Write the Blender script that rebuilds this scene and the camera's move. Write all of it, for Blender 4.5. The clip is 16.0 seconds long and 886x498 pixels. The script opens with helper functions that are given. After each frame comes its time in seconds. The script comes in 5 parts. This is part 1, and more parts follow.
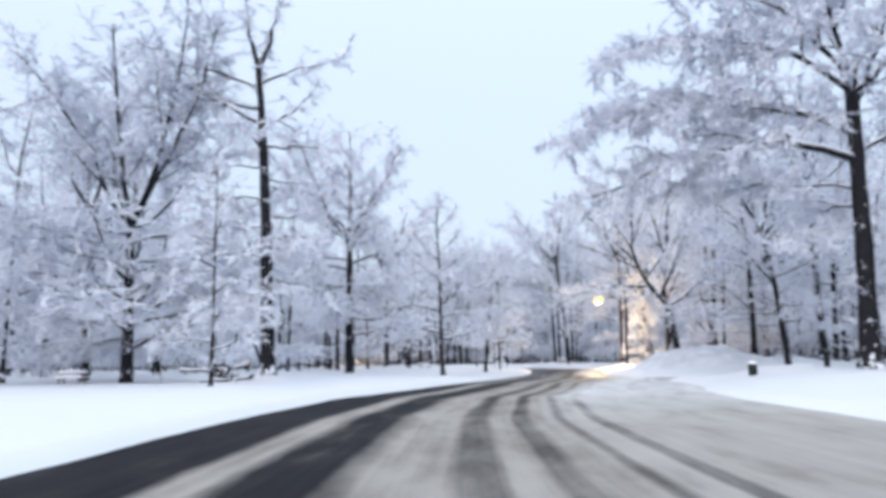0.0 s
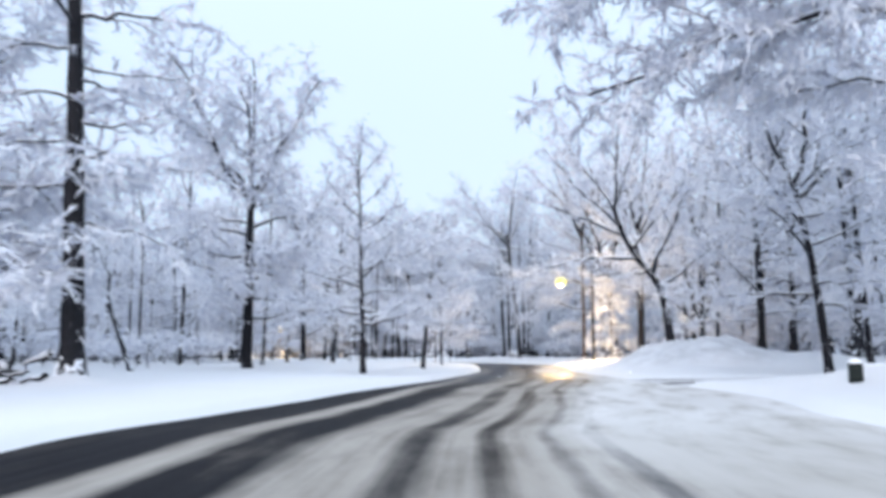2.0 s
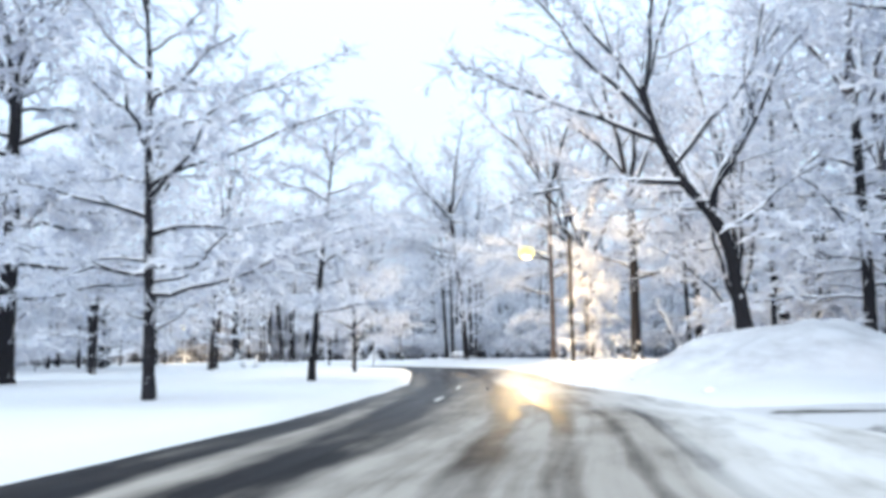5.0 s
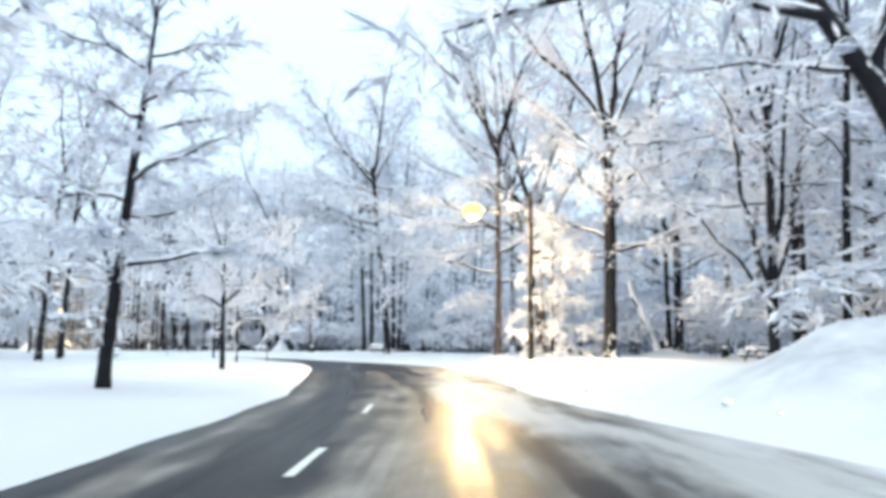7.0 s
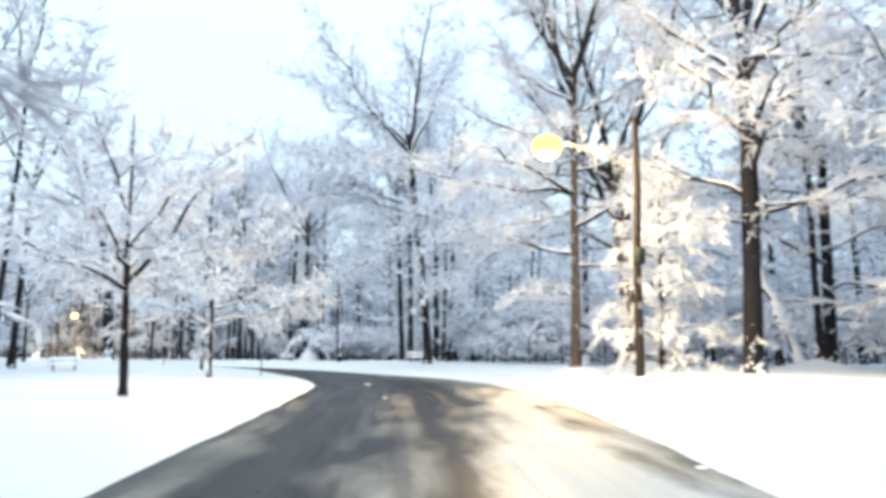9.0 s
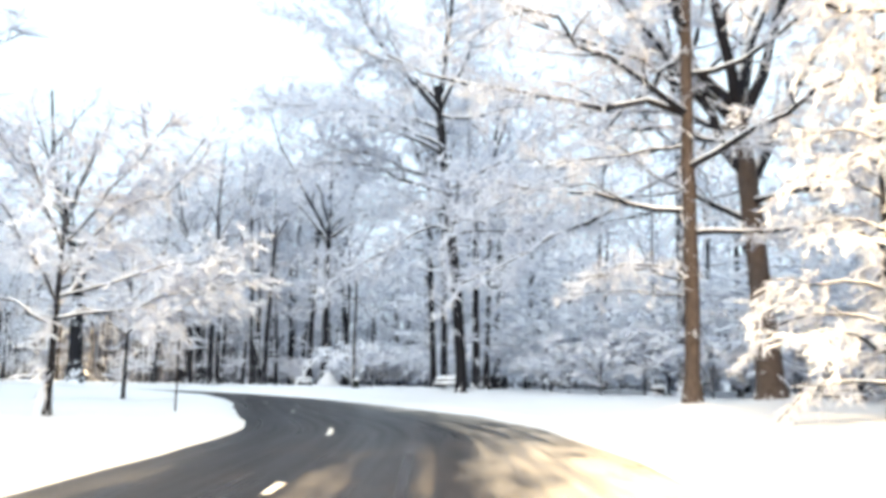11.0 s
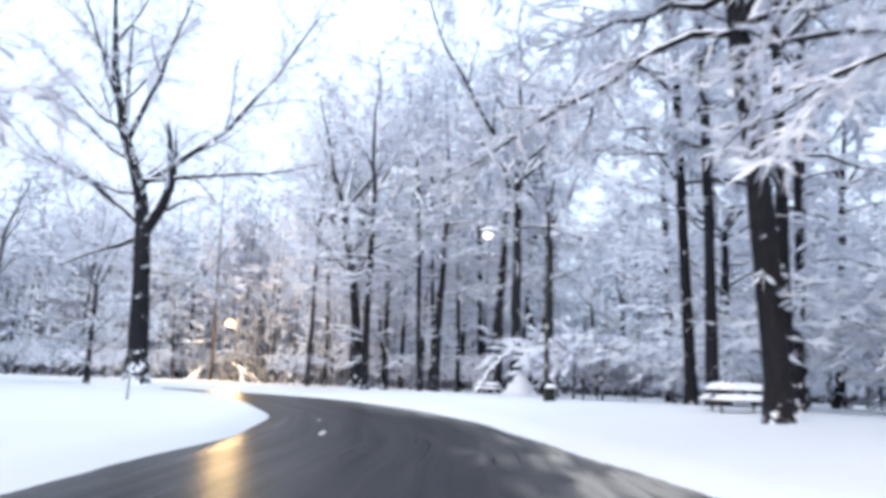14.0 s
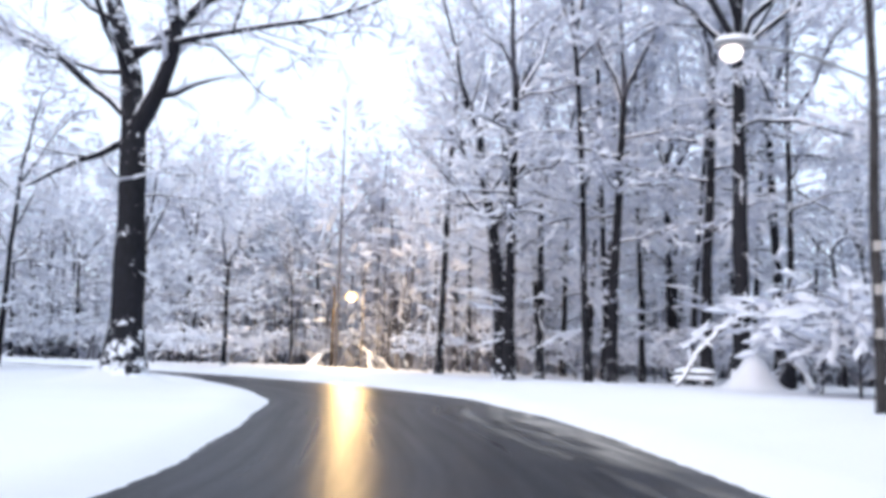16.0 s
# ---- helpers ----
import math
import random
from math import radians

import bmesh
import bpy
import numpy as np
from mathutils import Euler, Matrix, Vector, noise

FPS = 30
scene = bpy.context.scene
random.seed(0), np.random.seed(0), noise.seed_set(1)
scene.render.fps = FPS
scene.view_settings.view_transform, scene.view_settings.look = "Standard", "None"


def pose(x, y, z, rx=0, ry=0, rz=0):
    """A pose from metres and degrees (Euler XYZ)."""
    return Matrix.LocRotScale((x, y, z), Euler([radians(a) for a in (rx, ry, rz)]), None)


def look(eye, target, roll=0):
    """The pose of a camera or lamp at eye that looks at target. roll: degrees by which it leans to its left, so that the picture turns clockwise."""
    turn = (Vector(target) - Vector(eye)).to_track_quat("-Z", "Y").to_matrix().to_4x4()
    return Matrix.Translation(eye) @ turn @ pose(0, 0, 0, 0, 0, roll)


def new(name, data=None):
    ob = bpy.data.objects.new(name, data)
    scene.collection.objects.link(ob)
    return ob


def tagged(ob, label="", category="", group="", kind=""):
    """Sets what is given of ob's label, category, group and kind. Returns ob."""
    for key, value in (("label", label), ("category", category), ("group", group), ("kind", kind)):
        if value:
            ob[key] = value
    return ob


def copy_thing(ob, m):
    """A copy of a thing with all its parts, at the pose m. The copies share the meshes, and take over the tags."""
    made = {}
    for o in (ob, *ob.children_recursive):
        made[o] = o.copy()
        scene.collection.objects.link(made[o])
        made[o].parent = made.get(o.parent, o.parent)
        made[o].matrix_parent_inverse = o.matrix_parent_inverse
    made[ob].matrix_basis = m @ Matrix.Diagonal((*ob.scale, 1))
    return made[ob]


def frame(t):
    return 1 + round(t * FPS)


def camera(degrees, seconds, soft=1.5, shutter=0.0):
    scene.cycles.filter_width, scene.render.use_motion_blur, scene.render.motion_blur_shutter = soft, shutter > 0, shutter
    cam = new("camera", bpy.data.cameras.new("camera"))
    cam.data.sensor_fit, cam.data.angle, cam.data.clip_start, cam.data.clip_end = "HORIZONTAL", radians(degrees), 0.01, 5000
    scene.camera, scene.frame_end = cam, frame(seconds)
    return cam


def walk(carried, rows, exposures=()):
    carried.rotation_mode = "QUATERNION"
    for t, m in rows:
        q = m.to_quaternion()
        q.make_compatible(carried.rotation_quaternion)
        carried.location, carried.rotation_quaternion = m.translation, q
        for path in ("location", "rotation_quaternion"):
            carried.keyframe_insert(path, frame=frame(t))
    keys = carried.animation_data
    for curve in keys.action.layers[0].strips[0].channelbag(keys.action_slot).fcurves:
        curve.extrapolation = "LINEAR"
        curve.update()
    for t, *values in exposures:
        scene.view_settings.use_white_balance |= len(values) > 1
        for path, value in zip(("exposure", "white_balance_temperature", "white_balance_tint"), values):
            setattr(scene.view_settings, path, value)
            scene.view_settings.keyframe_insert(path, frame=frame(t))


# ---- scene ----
cam = camera(53.04, 16.0, soft=4.2, shutter=0.4)
PATH = [
    (0, (0.000, 0.000, 1.534), (-0.0103, 1.9845, 1.7827), -0.71),
    (0.5, (0.311, 4.890, 1.528), (0.3281, 6.8740, 1.7829), -1.17),
    (1, (0.595, 9.821, 1.523), (0.6322, 11.8023, 1.7973), -1.47),
    (1.5, (0.905, 14.779, 1.525), (0.9675, 16.7602, 1.7874), -0.73),
    (2, (1.208, 19.720, 1.533), (1.3225, 21.7031, 1.7651), -0.20),
    (2.5, (1.599, 24.492, 1.536), (1.7598, 26.4707, 1.7805), -0.49),
    (3, (2.169, 29.187, 1.530), (2.3484, 31.1643, 1.7680), -0.69),
    (3.5, (2.847, 33.809, 1.529), (3.0592, 35.7829, 1.7726), -0.87),
    (6, (5.930, 56.903, 1.470), (6.2328, 58.8671, 1.6922), -0.26),
    (6.5, (6.683, 61.309, 1.463), (7.0681, 63.2596, 1.6818), 0.47),
    (7, (7.393, 65.639, 1.457), (7.8063, 67.5834, 1.6751), 0.42),
    (7.5, (8.170, 69.910, 1.472), (8.5906, 71.8522, 1.7016), 0.09),
    (8, (9.004, 74.143, 1.487), (9.3868, 76.0911, 1.7253), -0.31),
    (8.5, (9.874, 78.421, 1.494), (10.2109, 80.3782, 1.7286), -0.17),
    (9, (10.712, 82.755, 1.516), (11.0153, 84.7181, 1.7508), 0.42),
    (11.5, (15.387, 105.850, 1.494), (15.5240, 107.8232, 1.7888), 0.53),
    (12, (15.984, 110.721, 1.536), (16.0641, 112.7029, 1.7891), 0.09),
    (12.5, (16.344, 115.597, 1.529), (16.3116, 117.5776, 1.8040), 0.14),
    (13, (16.479, 120.597, 1.520), (16.3367, 122.5698, 1.8173), 0.30),
    (13.5, (16.320, 125.751, 1.500), (16.0883, 127.7163, 1.7914), 1.27),
    (14, (15.953, 130.914, 1.480), (15.6253, 132.8653, 1.7712), 2.07),
    (14.5, (15.277, 136.137, 1.475), (14.8372, 138.0699, 1.7409), 2.57),
    (15, (14.280, 141.517, 1.511), (13.7618, 143.4314, 1.7694), 2.87),
    (15.5, (13.034, 146.933, 1.498), (12.4395, 148.8247, 1.7572), 2.37),
    (16, (11.823, 152.317, 1.497), (11.1416, 154.1810, 1.7430), 1.80),
]

# the picture is a little darker and bluer at the start of the shot
LOOK = [(0.0, -0.36, 6350, 18), (1.5, -0.33, 6250, 17), (3.5, -0.12, 6100, 15), (6.0, 0.05, 6300, 9), (8.0, -0.01, 6250, 7), (9.0, 0.01, 6350, 7), (11.5, 0.17, 6750, 10), (12.0, 0.13, 6800, 10), (12.5, 0.05, 6550, 10), (13.5, 0.12, 6400, 13), (14.0, 0.08, 6350, 18), (16.0, 0.10, 6400, 21)]
walk(cam, [(t, look(eye, target, roll)) for t, eye, target, roll in PATH], LOOK)

# ---- world, sun, exposure ----
world = bpy.data.worlds.new("winter_sky")
scene.world = world
world.use_nodes = True
wn, wl = world.node_tree.nodes, world.node_tree.links
wn.clear()
sky = wn.new("ShaderNodeTexSky")
sky.sky_type = "NISHITA"
sky.sun_disc = False
sky.sun_elevation, sky.sun_rotation = radians(24), radians(200)
sky.air_density, sky.dust_density, sky.ozone_density = 1.0, 4.0, 2.0
sky_bg = wn.new("ShaderNodeBackground")
sky_bg.inputs["Strength"].default_value = 0.06
wl.new(sky.outputs["Color"], sky_bg.inputs["Color"])
# even overcast, about three times as bright overhead as at the horizon
cloud_bg = wn.new("ShaderNodeBackground")
cloud_bg.inputs["Color"].default_value = (0.775, 0.935, 1.015, 1)
way = wn.new("ShaderNodeTexCoord")
split = wn.new("ShaderNodeSeparateXYZ")
wl.new(way.outputs["Generated"], split.inputs[0])
lift = wn.new("ShaderNodeMapRange")
for key, value in (("From Min", 0.0), ("From Max", 1.0), ("To Min", 1.0), ("To Max", 2.1)):
    lift.inputs[key].default_value = value
climb = wn.new("ShaderNodeMath")
climb.operation = "POWER"
climb.inputs[1].default_value = 1.9
above = wn.new("ShaderNodeMath")
above.operation = "MAXIMUM"
above.inputs[1].default_value = 0.0
wl.new(split.outputs["Z"], above.inputs[0])
wl.new(above.outputs[0], climb.inputs[0])
wl.new(climb.outputs[0], lift.inputs["Value"])
wl.new(lift.outputs["Result"], cloud_bg.inputs["Strength"])
both = wn.new("ShaderNodeAddShader")
wl.new(sky_bg.outputs[0], both.inputs[0])
wl.new(cloud_bg.outputs[0], both.inputs[1])
world_out = wn.new("ShaderNodeOutputWorld")
wl.new(both.outputs[0], world_out.inputs["Surface"])

sun_data = bpy.data.lights.new("sun", "SUN")
sun_data.energy, sun_data.angle, sun_data.color = 1.5, radians(35), (1.0, 0.97, 0.94)
sun = new("sun", sun_data)
sun.matrix_world = look((0, 0, 60), (0 + math.sin(radians(20)), math.cos(radians(20)), 60 - math.tan(radians(24))))


# ---- materials ----
def nodes_of(name):
    m = bpy.data.materials.new(name)
    m.use_nodes = True
    n, l = m.node_tree.nodes, m.node_tree.links
    return m, n, l, n["Principled BSDF"]


def add_noise(n, l, scale, detail=4.0, rough=0.55, vec=None):
    t = n.new("ShaderNodeTexNoise")
    t.inputs["Scale"].default_value, t.inputs["Detail"].default_value, t.inputs["Roughness"].default_value = scale, detail, rough
    if vec is not None:
        l.new(vec, t.inputs["Vector"])
    return t.outputs["Fac"]


def ramp(n, l, src, stops):
    r = n.new("ShaderNodeValToRGB")
    e = r.color_ramp.elements
    while len(e) < len(stops):
        e.new(0.5)
    for k, (at, c) in zip(e, stops):
        k.position = at
        k.color = (c, c, c, 1) if isinstance(c, (int, float)) else (*c, 1)
    l.new(src, r.inputs["Fac"])
    return r.outputs["Color"]


def calc(n, l, op, a, b, clamp=False):
    m = n.new("ShaderNodeMath")
    m.operation, m.use_clamp = op, clamp
    for i, v in enumerate((a, b)):
        if isinstance(v, (int, float)):
            m.inputs[i].default_value = v
        else:
            l.new(v, m.inputs[i])
    return m.outputs[0]


def blend(n, l, fac, a, b):
    m = n.new("ShaderNodeMix")
    m.data_type = "RGBA"
    l.new(fac, m.inputs["Factor"])
    for key, v in (("A", a), ("B", b)):
        sock = [s for s in m.inputs if s.name == key and s.type == "RGBA"][0]
        if isinstance(v, tuple):
            sock.default_value = (*v, 1)
        else:
            l.new(v, sock)
    return [s for s in m.outputs if s.type == "RGBA"][0]


def bump(n, l, bsdf, height, strength, dist):
    b = n.new("ShaderNodeBump")
    b.inputs["Strength"].default_value, b.inputs["Distance"].default_value = strength, dist
    l.new(height, b.inputs["Height"])
    l.new(b.outputs[0], bsdf.inputs["Normal"])


def place(n):
    return n.new("ShaderNodeNewGeometry").outputs["Position"]


def plain(name, color, rough=0.6, metal=0.0, grain=30.0, vary=0.25, emit=0.0, emit_color=(1, 1, 1)):
    m, n, l, b = nodes_of(name)
    f = add_noise(n, l, grain, 5)
    dark = tuple(c * (1 - vary) for c in color)
    l.new(blend(n, l, f, dark, tuple(min(1, c * (1 + vary)) for c in color)), b.inputs["Base Color"])
    b.inputs["Roughness"].default_value, b.inputs["Metallic"].default_value = rough, metal
    b.inputs["Specular IOR Level"].default_value = 0.5 if metal > 0.5 else 0.2
    bump(n, l, b, f, 0.2, 0.01)
    if emit:
        b.inputs["Base Color"].default_value = (0.02, 0.02, 0.02, 1)
        l.remove(b.inputs["Base Color"].links[0])
        b.inputs["Emission Color"].default_value = (*emit_color, 1)
        b.inputs["Emission Strength"].default_value = emit
    return m


def snow_material(name, base=(0.86, 0.89, 0.94), coarse=0.25, strength=0.35, ploughed=False, wet=False):
    m, n, l, b = nodes_of(name)
    p = place(n)
    big = add_noise(n, l, coarse, 6, 0.5, p)
    fine = add_noise(n, l, 6.0, 6, 0.6, p)
    c = blend(n, l, big, tuple(v * 0.93 for v in base), base)
    if ploughed:                                           # dense greyish snow where the plough has heaped it
        mask = n.new("ShaderNodeAttribute")
        mask.attribute_name = "ploughed"
        grey = blend(n, l, ramp(n, l, add_noise(n, l, 1.1, 6, 0.6, p), [(0.35, 0.0), (0.65, 1.0)]), (0.50, 0.51, 0.54), (0.70, 0.72, 0.76))
        c = blend(n, l, mask.outputs["Fac"], c, grey)
    if wet:                                                # slush worn through to the asphalt
        mask = n.new("ShaderNodeAttribute")
        mask.attribute_name = "wet"
        c = blend(n, l, ramp(n, l, calc(n, l, "ADD", mask.outputs["Fac"], calc(n, l, "MULTIPLY", calc(n, l, "SUBTRACT", add_noise(n, l, 1.4, 6, 0.6, p), 0.5), 1.1)), [(0.28, 0.0), (0.50, 1.0)]), c, (0.085, 0.078, 0.074))
    l.new(c, b.inputs["Base Color"])
    b.inputs["Roughness"].default_value = 0.75
    b.inputs["Specular IOR Level"].default_value = 0.25
    bump(n, l, b, calc(n, l, "ADD", calc(n, l, "MULTIPLY", big, 2.0), calc(n, l, "MULTIPLY", fine, 0.3)), strength, 0.12)
    return m


def bark_material(name, bark, snow_from, snow_to, plaster=0.0):
    """Bark with snow lying on whatever faces the sky."""
    m, n, l, b = nodes_of(name)
    p = place(n)
    g = n.new("ShaderNodeNewGeometry")
    sep = n.new("ShaderNodeSeparateXYZ")
    l.new(g.outputs["Normal"], sep.inputs[0])
    stretch = n.new("ShaderNodeMapping")
    stretch.inputs["Scale"].default_value = (1, 1, 0.25)
    l.new(p, stretch.inputs["Vector"])
    furrow = add_noise(n, l, 14, 6, 0.65, stretch.outputs[0])
    patch = add_noise(n, l, 2.6, 7, 0.68, p)
    tone = n.new("ShaderNodeObjectInfo").outputs["Random"]
    wood = blend(n, l, ramp(n, l, furrow, [(0.34, 0.0), (0.66, 1.0)]), tuple(c * 0.35 for c in bark), tuple(c * 1.8 for c in bark))
    wood = blend(n, l, calc(n, l, "MULTIPLY", tone, 0.45), wood, tuple(c * 2.0 for c in bark))
    up = calc(n, l, "ADD", sep.outputs["Z"], calc(n, l, "MULTIPLY", calc(n, l, "SUBTRACT", patch, 0.5), 0.9 + plaster))
    lies = ramp(n, l, up, [(snow_from, 0.0), (snow_to, 1.0)])
    l.new(blend(n, l, lies, wood, (0.84, 0.87, 0.93)), b.inputs["Base Color"])
    b.inputs["Roughness"].default_value = 0.8
    b.inputs["Specular IOR Level"].default_value = 0.2
    bump(n, l, b, furrow, 0.5, 0.03)
    return m


SNOW = snow_material("deep_snow", (0.74, 0.75, 0.78), ploughed=True)
CLOD = snow_material("snow_clod", (0.88, 0.9, 0.94), 1.5, 0.6)
TRUNK_BARK = bark_material("trunk_bark", (0.010, 0.010, 0.013), 0.36, 0.47, 1.7)
LIMB_BARK = bark_material("limb_bark", (0.012, 0.012, 0.016), 0.18, 0.40)
TWIGS = bark_material("snowy_twigs", (0.05, 0.05, 0.062), 0.02, 0.20)
SNOWY_LIMB = bark_material("snow_plastered_limb", (0.03, 0.03, 0.036), -0.15, 0.15)
SNOWY_POLE = bark_material("snowy_pole", (0.035, 0.033, 0.034), 0.50, 0.60, 1.2)
# bark with the street lamp's warm light put into a lighter brown
LAMPLIT_BARK = bark_material("lamplit_bark", (0.055, 0.043, 0.038), 0.54, 0.62, 1.3)
# far brush and bark: haze and shade of distance put into pale bluish colours
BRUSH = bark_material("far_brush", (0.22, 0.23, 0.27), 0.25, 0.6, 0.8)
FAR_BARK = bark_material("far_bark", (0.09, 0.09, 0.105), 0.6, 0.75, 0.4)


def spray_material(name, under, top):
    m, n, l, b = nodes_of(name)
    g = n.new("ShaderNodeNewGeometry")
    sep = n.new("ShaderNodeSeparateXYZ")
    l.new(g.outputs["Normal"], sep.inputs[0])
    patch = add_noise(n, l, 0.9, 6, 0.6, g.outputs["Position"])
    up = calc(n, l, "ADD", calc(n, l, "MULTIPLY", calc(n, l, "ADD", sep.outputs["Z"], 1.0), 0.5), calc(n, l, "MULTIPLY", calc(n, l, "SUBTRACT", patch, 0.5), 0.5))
    # undersides: bare twig tone plus the crown's own shade, put into a bluish colour
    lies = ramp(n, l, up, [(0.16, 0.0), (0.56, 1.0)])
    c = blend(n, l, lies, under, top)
    l.new(c, b.inputs["Base Color"])
    b.inputs["Roughness"].default_value = 0.85
    b.inputs["Specular IOR Level"].default_value = 0.1
    thin = n.new("ShaderNodeBsdfTranslucent")
    l.new(c, thin.inputs["Color"])
    mix = n.new("ShaderNodeMixShader")
    mix.inputs[0].default_value = 0.45
    l.new(b.outputs[0], mix.inputs[1])
    l.new(thin.outputs[0], mix.inputs[2])
    l.new(mix.outputs[0], n["Material Output"].inputs["Surface"])
    return m


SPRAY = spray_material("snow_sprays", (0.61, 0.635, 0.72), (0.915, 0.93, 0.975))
# dimmer, greyer copy for far crowns: the distant wood's haze put into the colour
FAR_SPRAY = spray_material("hazy_far_sprays", (0.50, 0.525, 0.60), (0.82, 0.84, 0.90))
POLE_WOOD = plain("weathered_pole", (0.022, 0.018, 0.016), 0.85, 0, 12)
STEEL = plain("galvanised_steel", (0.32, 0.33, 0.34), 0.45, 0.8, 20)
TABLE_WOOD = plain("table_wood", (0.05, 0.042, 0.038), 0.85, 0, 25)
BARREL = plain("dark_barrel", (0.014, 0.019, 0.018), 0.7, 0.0, 8)
SIGN = plain("sign_back", (0.12, 0.12, 0.13), 0.5, 0.4, 10)
PAINT = plain("road_paint", (0.72, 0.72, 0.7), 0.55, 0, 9, 0.3)
SODIUM = plain("sodium_glass", (1, 0.8, 0.4), 0.3, 0, 5, 0.02, 2.8, (1.0, 0.86, 0.13))
FAR_SODIUM = plain("far_sodium_glass", (1, 0.8, 0.4), 0.3, 0, 5, 0.02, 5.0, (1.0, 0.70, 0.22))
WHITE_LAMP = plain("white_lamp_glass", (1, 1, 1), 0.3, 0, 5, 0.02, 2.2, (1.0, 0.93, 0.86))


def road_material():
    m, n, l, b = nodes_of("wintry_asphalt")
    uv = n.new("ShaderNodeUVMap")
    uv.uv_map = "along"
    sep = n.new("ShaderNodeSeparateXYZ")
    l.new(uv.outputs[0], sep.inputs[0])
    u, v = sep.outputs["X"], sep.outputs["Y"]          # metres from the left edge, metres along

    def streak(su, sv, detail=5):
        mp = n.new("ShaderNodeMapping")
        mp.inputs["Scale"].default_value = (su, sv, 1)
        l.new(uv.outputs[0], mp.inputs["Vector"])
        return add_noise(n, l, 1.0, detail, 0.6, mp.outputs[0])

    far_uv = n.new("ShaderNodeUVMap")
    far_uv.uv_map = "from_right"
    far = n.new("ShaderNodeSeparateXYZ")
    l.new(far_uv.outputs[0], far.inputs[0])
    grit = add_noise(n, l, 55, 6, 0.7, place(n))
    wide = streak(0.55, 0.035)
    thin = streak(2.6, 0.05)
    blots = streak(0.9, 0.22, 7)
    on = calc(n, l, "DIVIDE", v, 200.0)
    # the wheel tracks keep to the lane, which draws nearer to the left edge further on
    lane = calc(n, l, "ADD", u, calc(n, l, "MULTIPLY", ramp(n, l, on, [(0.19, 0.0), (0.43, 1.0)]), 2.3))
    lane = calc(n, l, "ADD", lane, calc(n, l, "MULTIPLY", calc(n, l, "SUBTRACT", streak(0.05, 0.018, 2), 0.5), 0.5))
    bed = ramp(n, l, calc(n, l, "DIVIDE", lane, 16.0), [(x / 16.0, c) for x, c in TRACKS])
    # much slush at the start of the road, little after the side way
    lot = ramp(n, l, on, [(0.24, 1.0), (0.32, 0.95), (0.38, 0.60), (0.46, 0.50), (0.58, 0.22), (0.66, 0.06), (0.8, 0.03)])
    spread = calc(n, l, "MULTIPLY", ramp(n, l, on, [(0.12, 0.42), (0.18, 0.12), (0.24, 0.42), (0.33, 0.42), (0.38, 0.0)]), ramp(n, l, calc(n, l, "DIVIDE", u, 16.0), [(0.25, 0.0), (0.36, 1.0)]))
    much = calc(n, l, "MULTIPLY", calc(n, l, "MAXIMUM", bed, spread), lot)
    stir = calc(n, l, "ADD", calc(n, l, "MULTIPLY", calc(n, l, "SUBTRACT", thin, 0.5), 0.9), calc(n, l, "MULTIPLY", calc(n, l, "SUBTRACT", blots, 0.5), 1.9))
    cover = calc(n, l, "ADD", much, calc(n, l, "MULTIPLY", stir, ramp(n, l, on, [(0.2, 0.42), (0.36, 0.82), (0.5, 0.72), (0.6, 0.2), (0.7, 0.04)])))
    # ragged slush along the right-hand edge
    rim = ramp(n, l, calc(n, l, "DIVIDE", far.outputs["X"], 4.0), [(0.05, 0.9), (0.9, 0.0)])
    rim = calc(n, l, "MULTIPLY", rim, ramp(n, l, on, [(0.45, 0.5), (0.55, 1.0), (0.72, 0.9), (0.78, 0.25), (0.82, 0.35), (0.85, 0.9), (0.88, 0.6), (0.92, 0.25)]))
    rim = calc(n, l, "MULTIPLY", rim, calc(n, l, "ADD", calc(n, l, "MULTIPLY", calc(n, l, "SUBTRACT", thin, 0.52), 4.0), 1.0))
    rim = calc(n, l, "MULTIPLY", rim, ramp(n, l, streak(1.3, 0.3, 7), [(0.36, 0.25), (0.58, 1.0)]))
    cover = calc(n, l, "MAXIMUM", cover, calc(n, l, "MULTIPLY", rim, 1.5))
    # snow spilt along the lane's right-hand half where the side way joins and after it
    spilt = ramp(n, l, calc(n, l, "ADD", calc(n, l, "DIVIDE", far.outputs["X"], 5.0), calc(n, l, "MULTIPLY", calc(n, l, "SUBTRACT", streak(0.7, 0.16, 6), 0.5), 0.9)), [(0.10, 0.0), (0.26, 1.0), (0.46, 1.0), (0.66, 0.0)])
    spilt = calc(n, l, "MULTIPLY", spilt, ramp(n, l, on, [(0.31, 0.0), (0.36, 0.9), (0.50, 1.0), (0.57, 0.5), (0.63, 0.0)]))
    cover = calc(n, l, "MAXIMUM", cover, calc(n, l, "MULTIPLY", spilt, ramp(n, l, thin, [(0.34, 0.35), (0.60, 0.85)])))
    cover = ramp(n, l, cover, [(0.16, 0.0), (0.86, 1.0)])
    tar = blend(n, l, grit, (0.006, 0.006, 0.008), (0.020, 0.020, 0.024))
    tar = blend(n, l, ramp(n, l, blots, [(0.48, 0.0), (0.75, 0.28)]), tar, (0.10, 0.085, 0.075))
    slush = blend(n, l, calc(n, l, "MULTIPLY", calc(n, l, "ADD", thin, blots), 0.5), (0.17, 0.148, 0.125), (0.50, 0.475, 0.445))
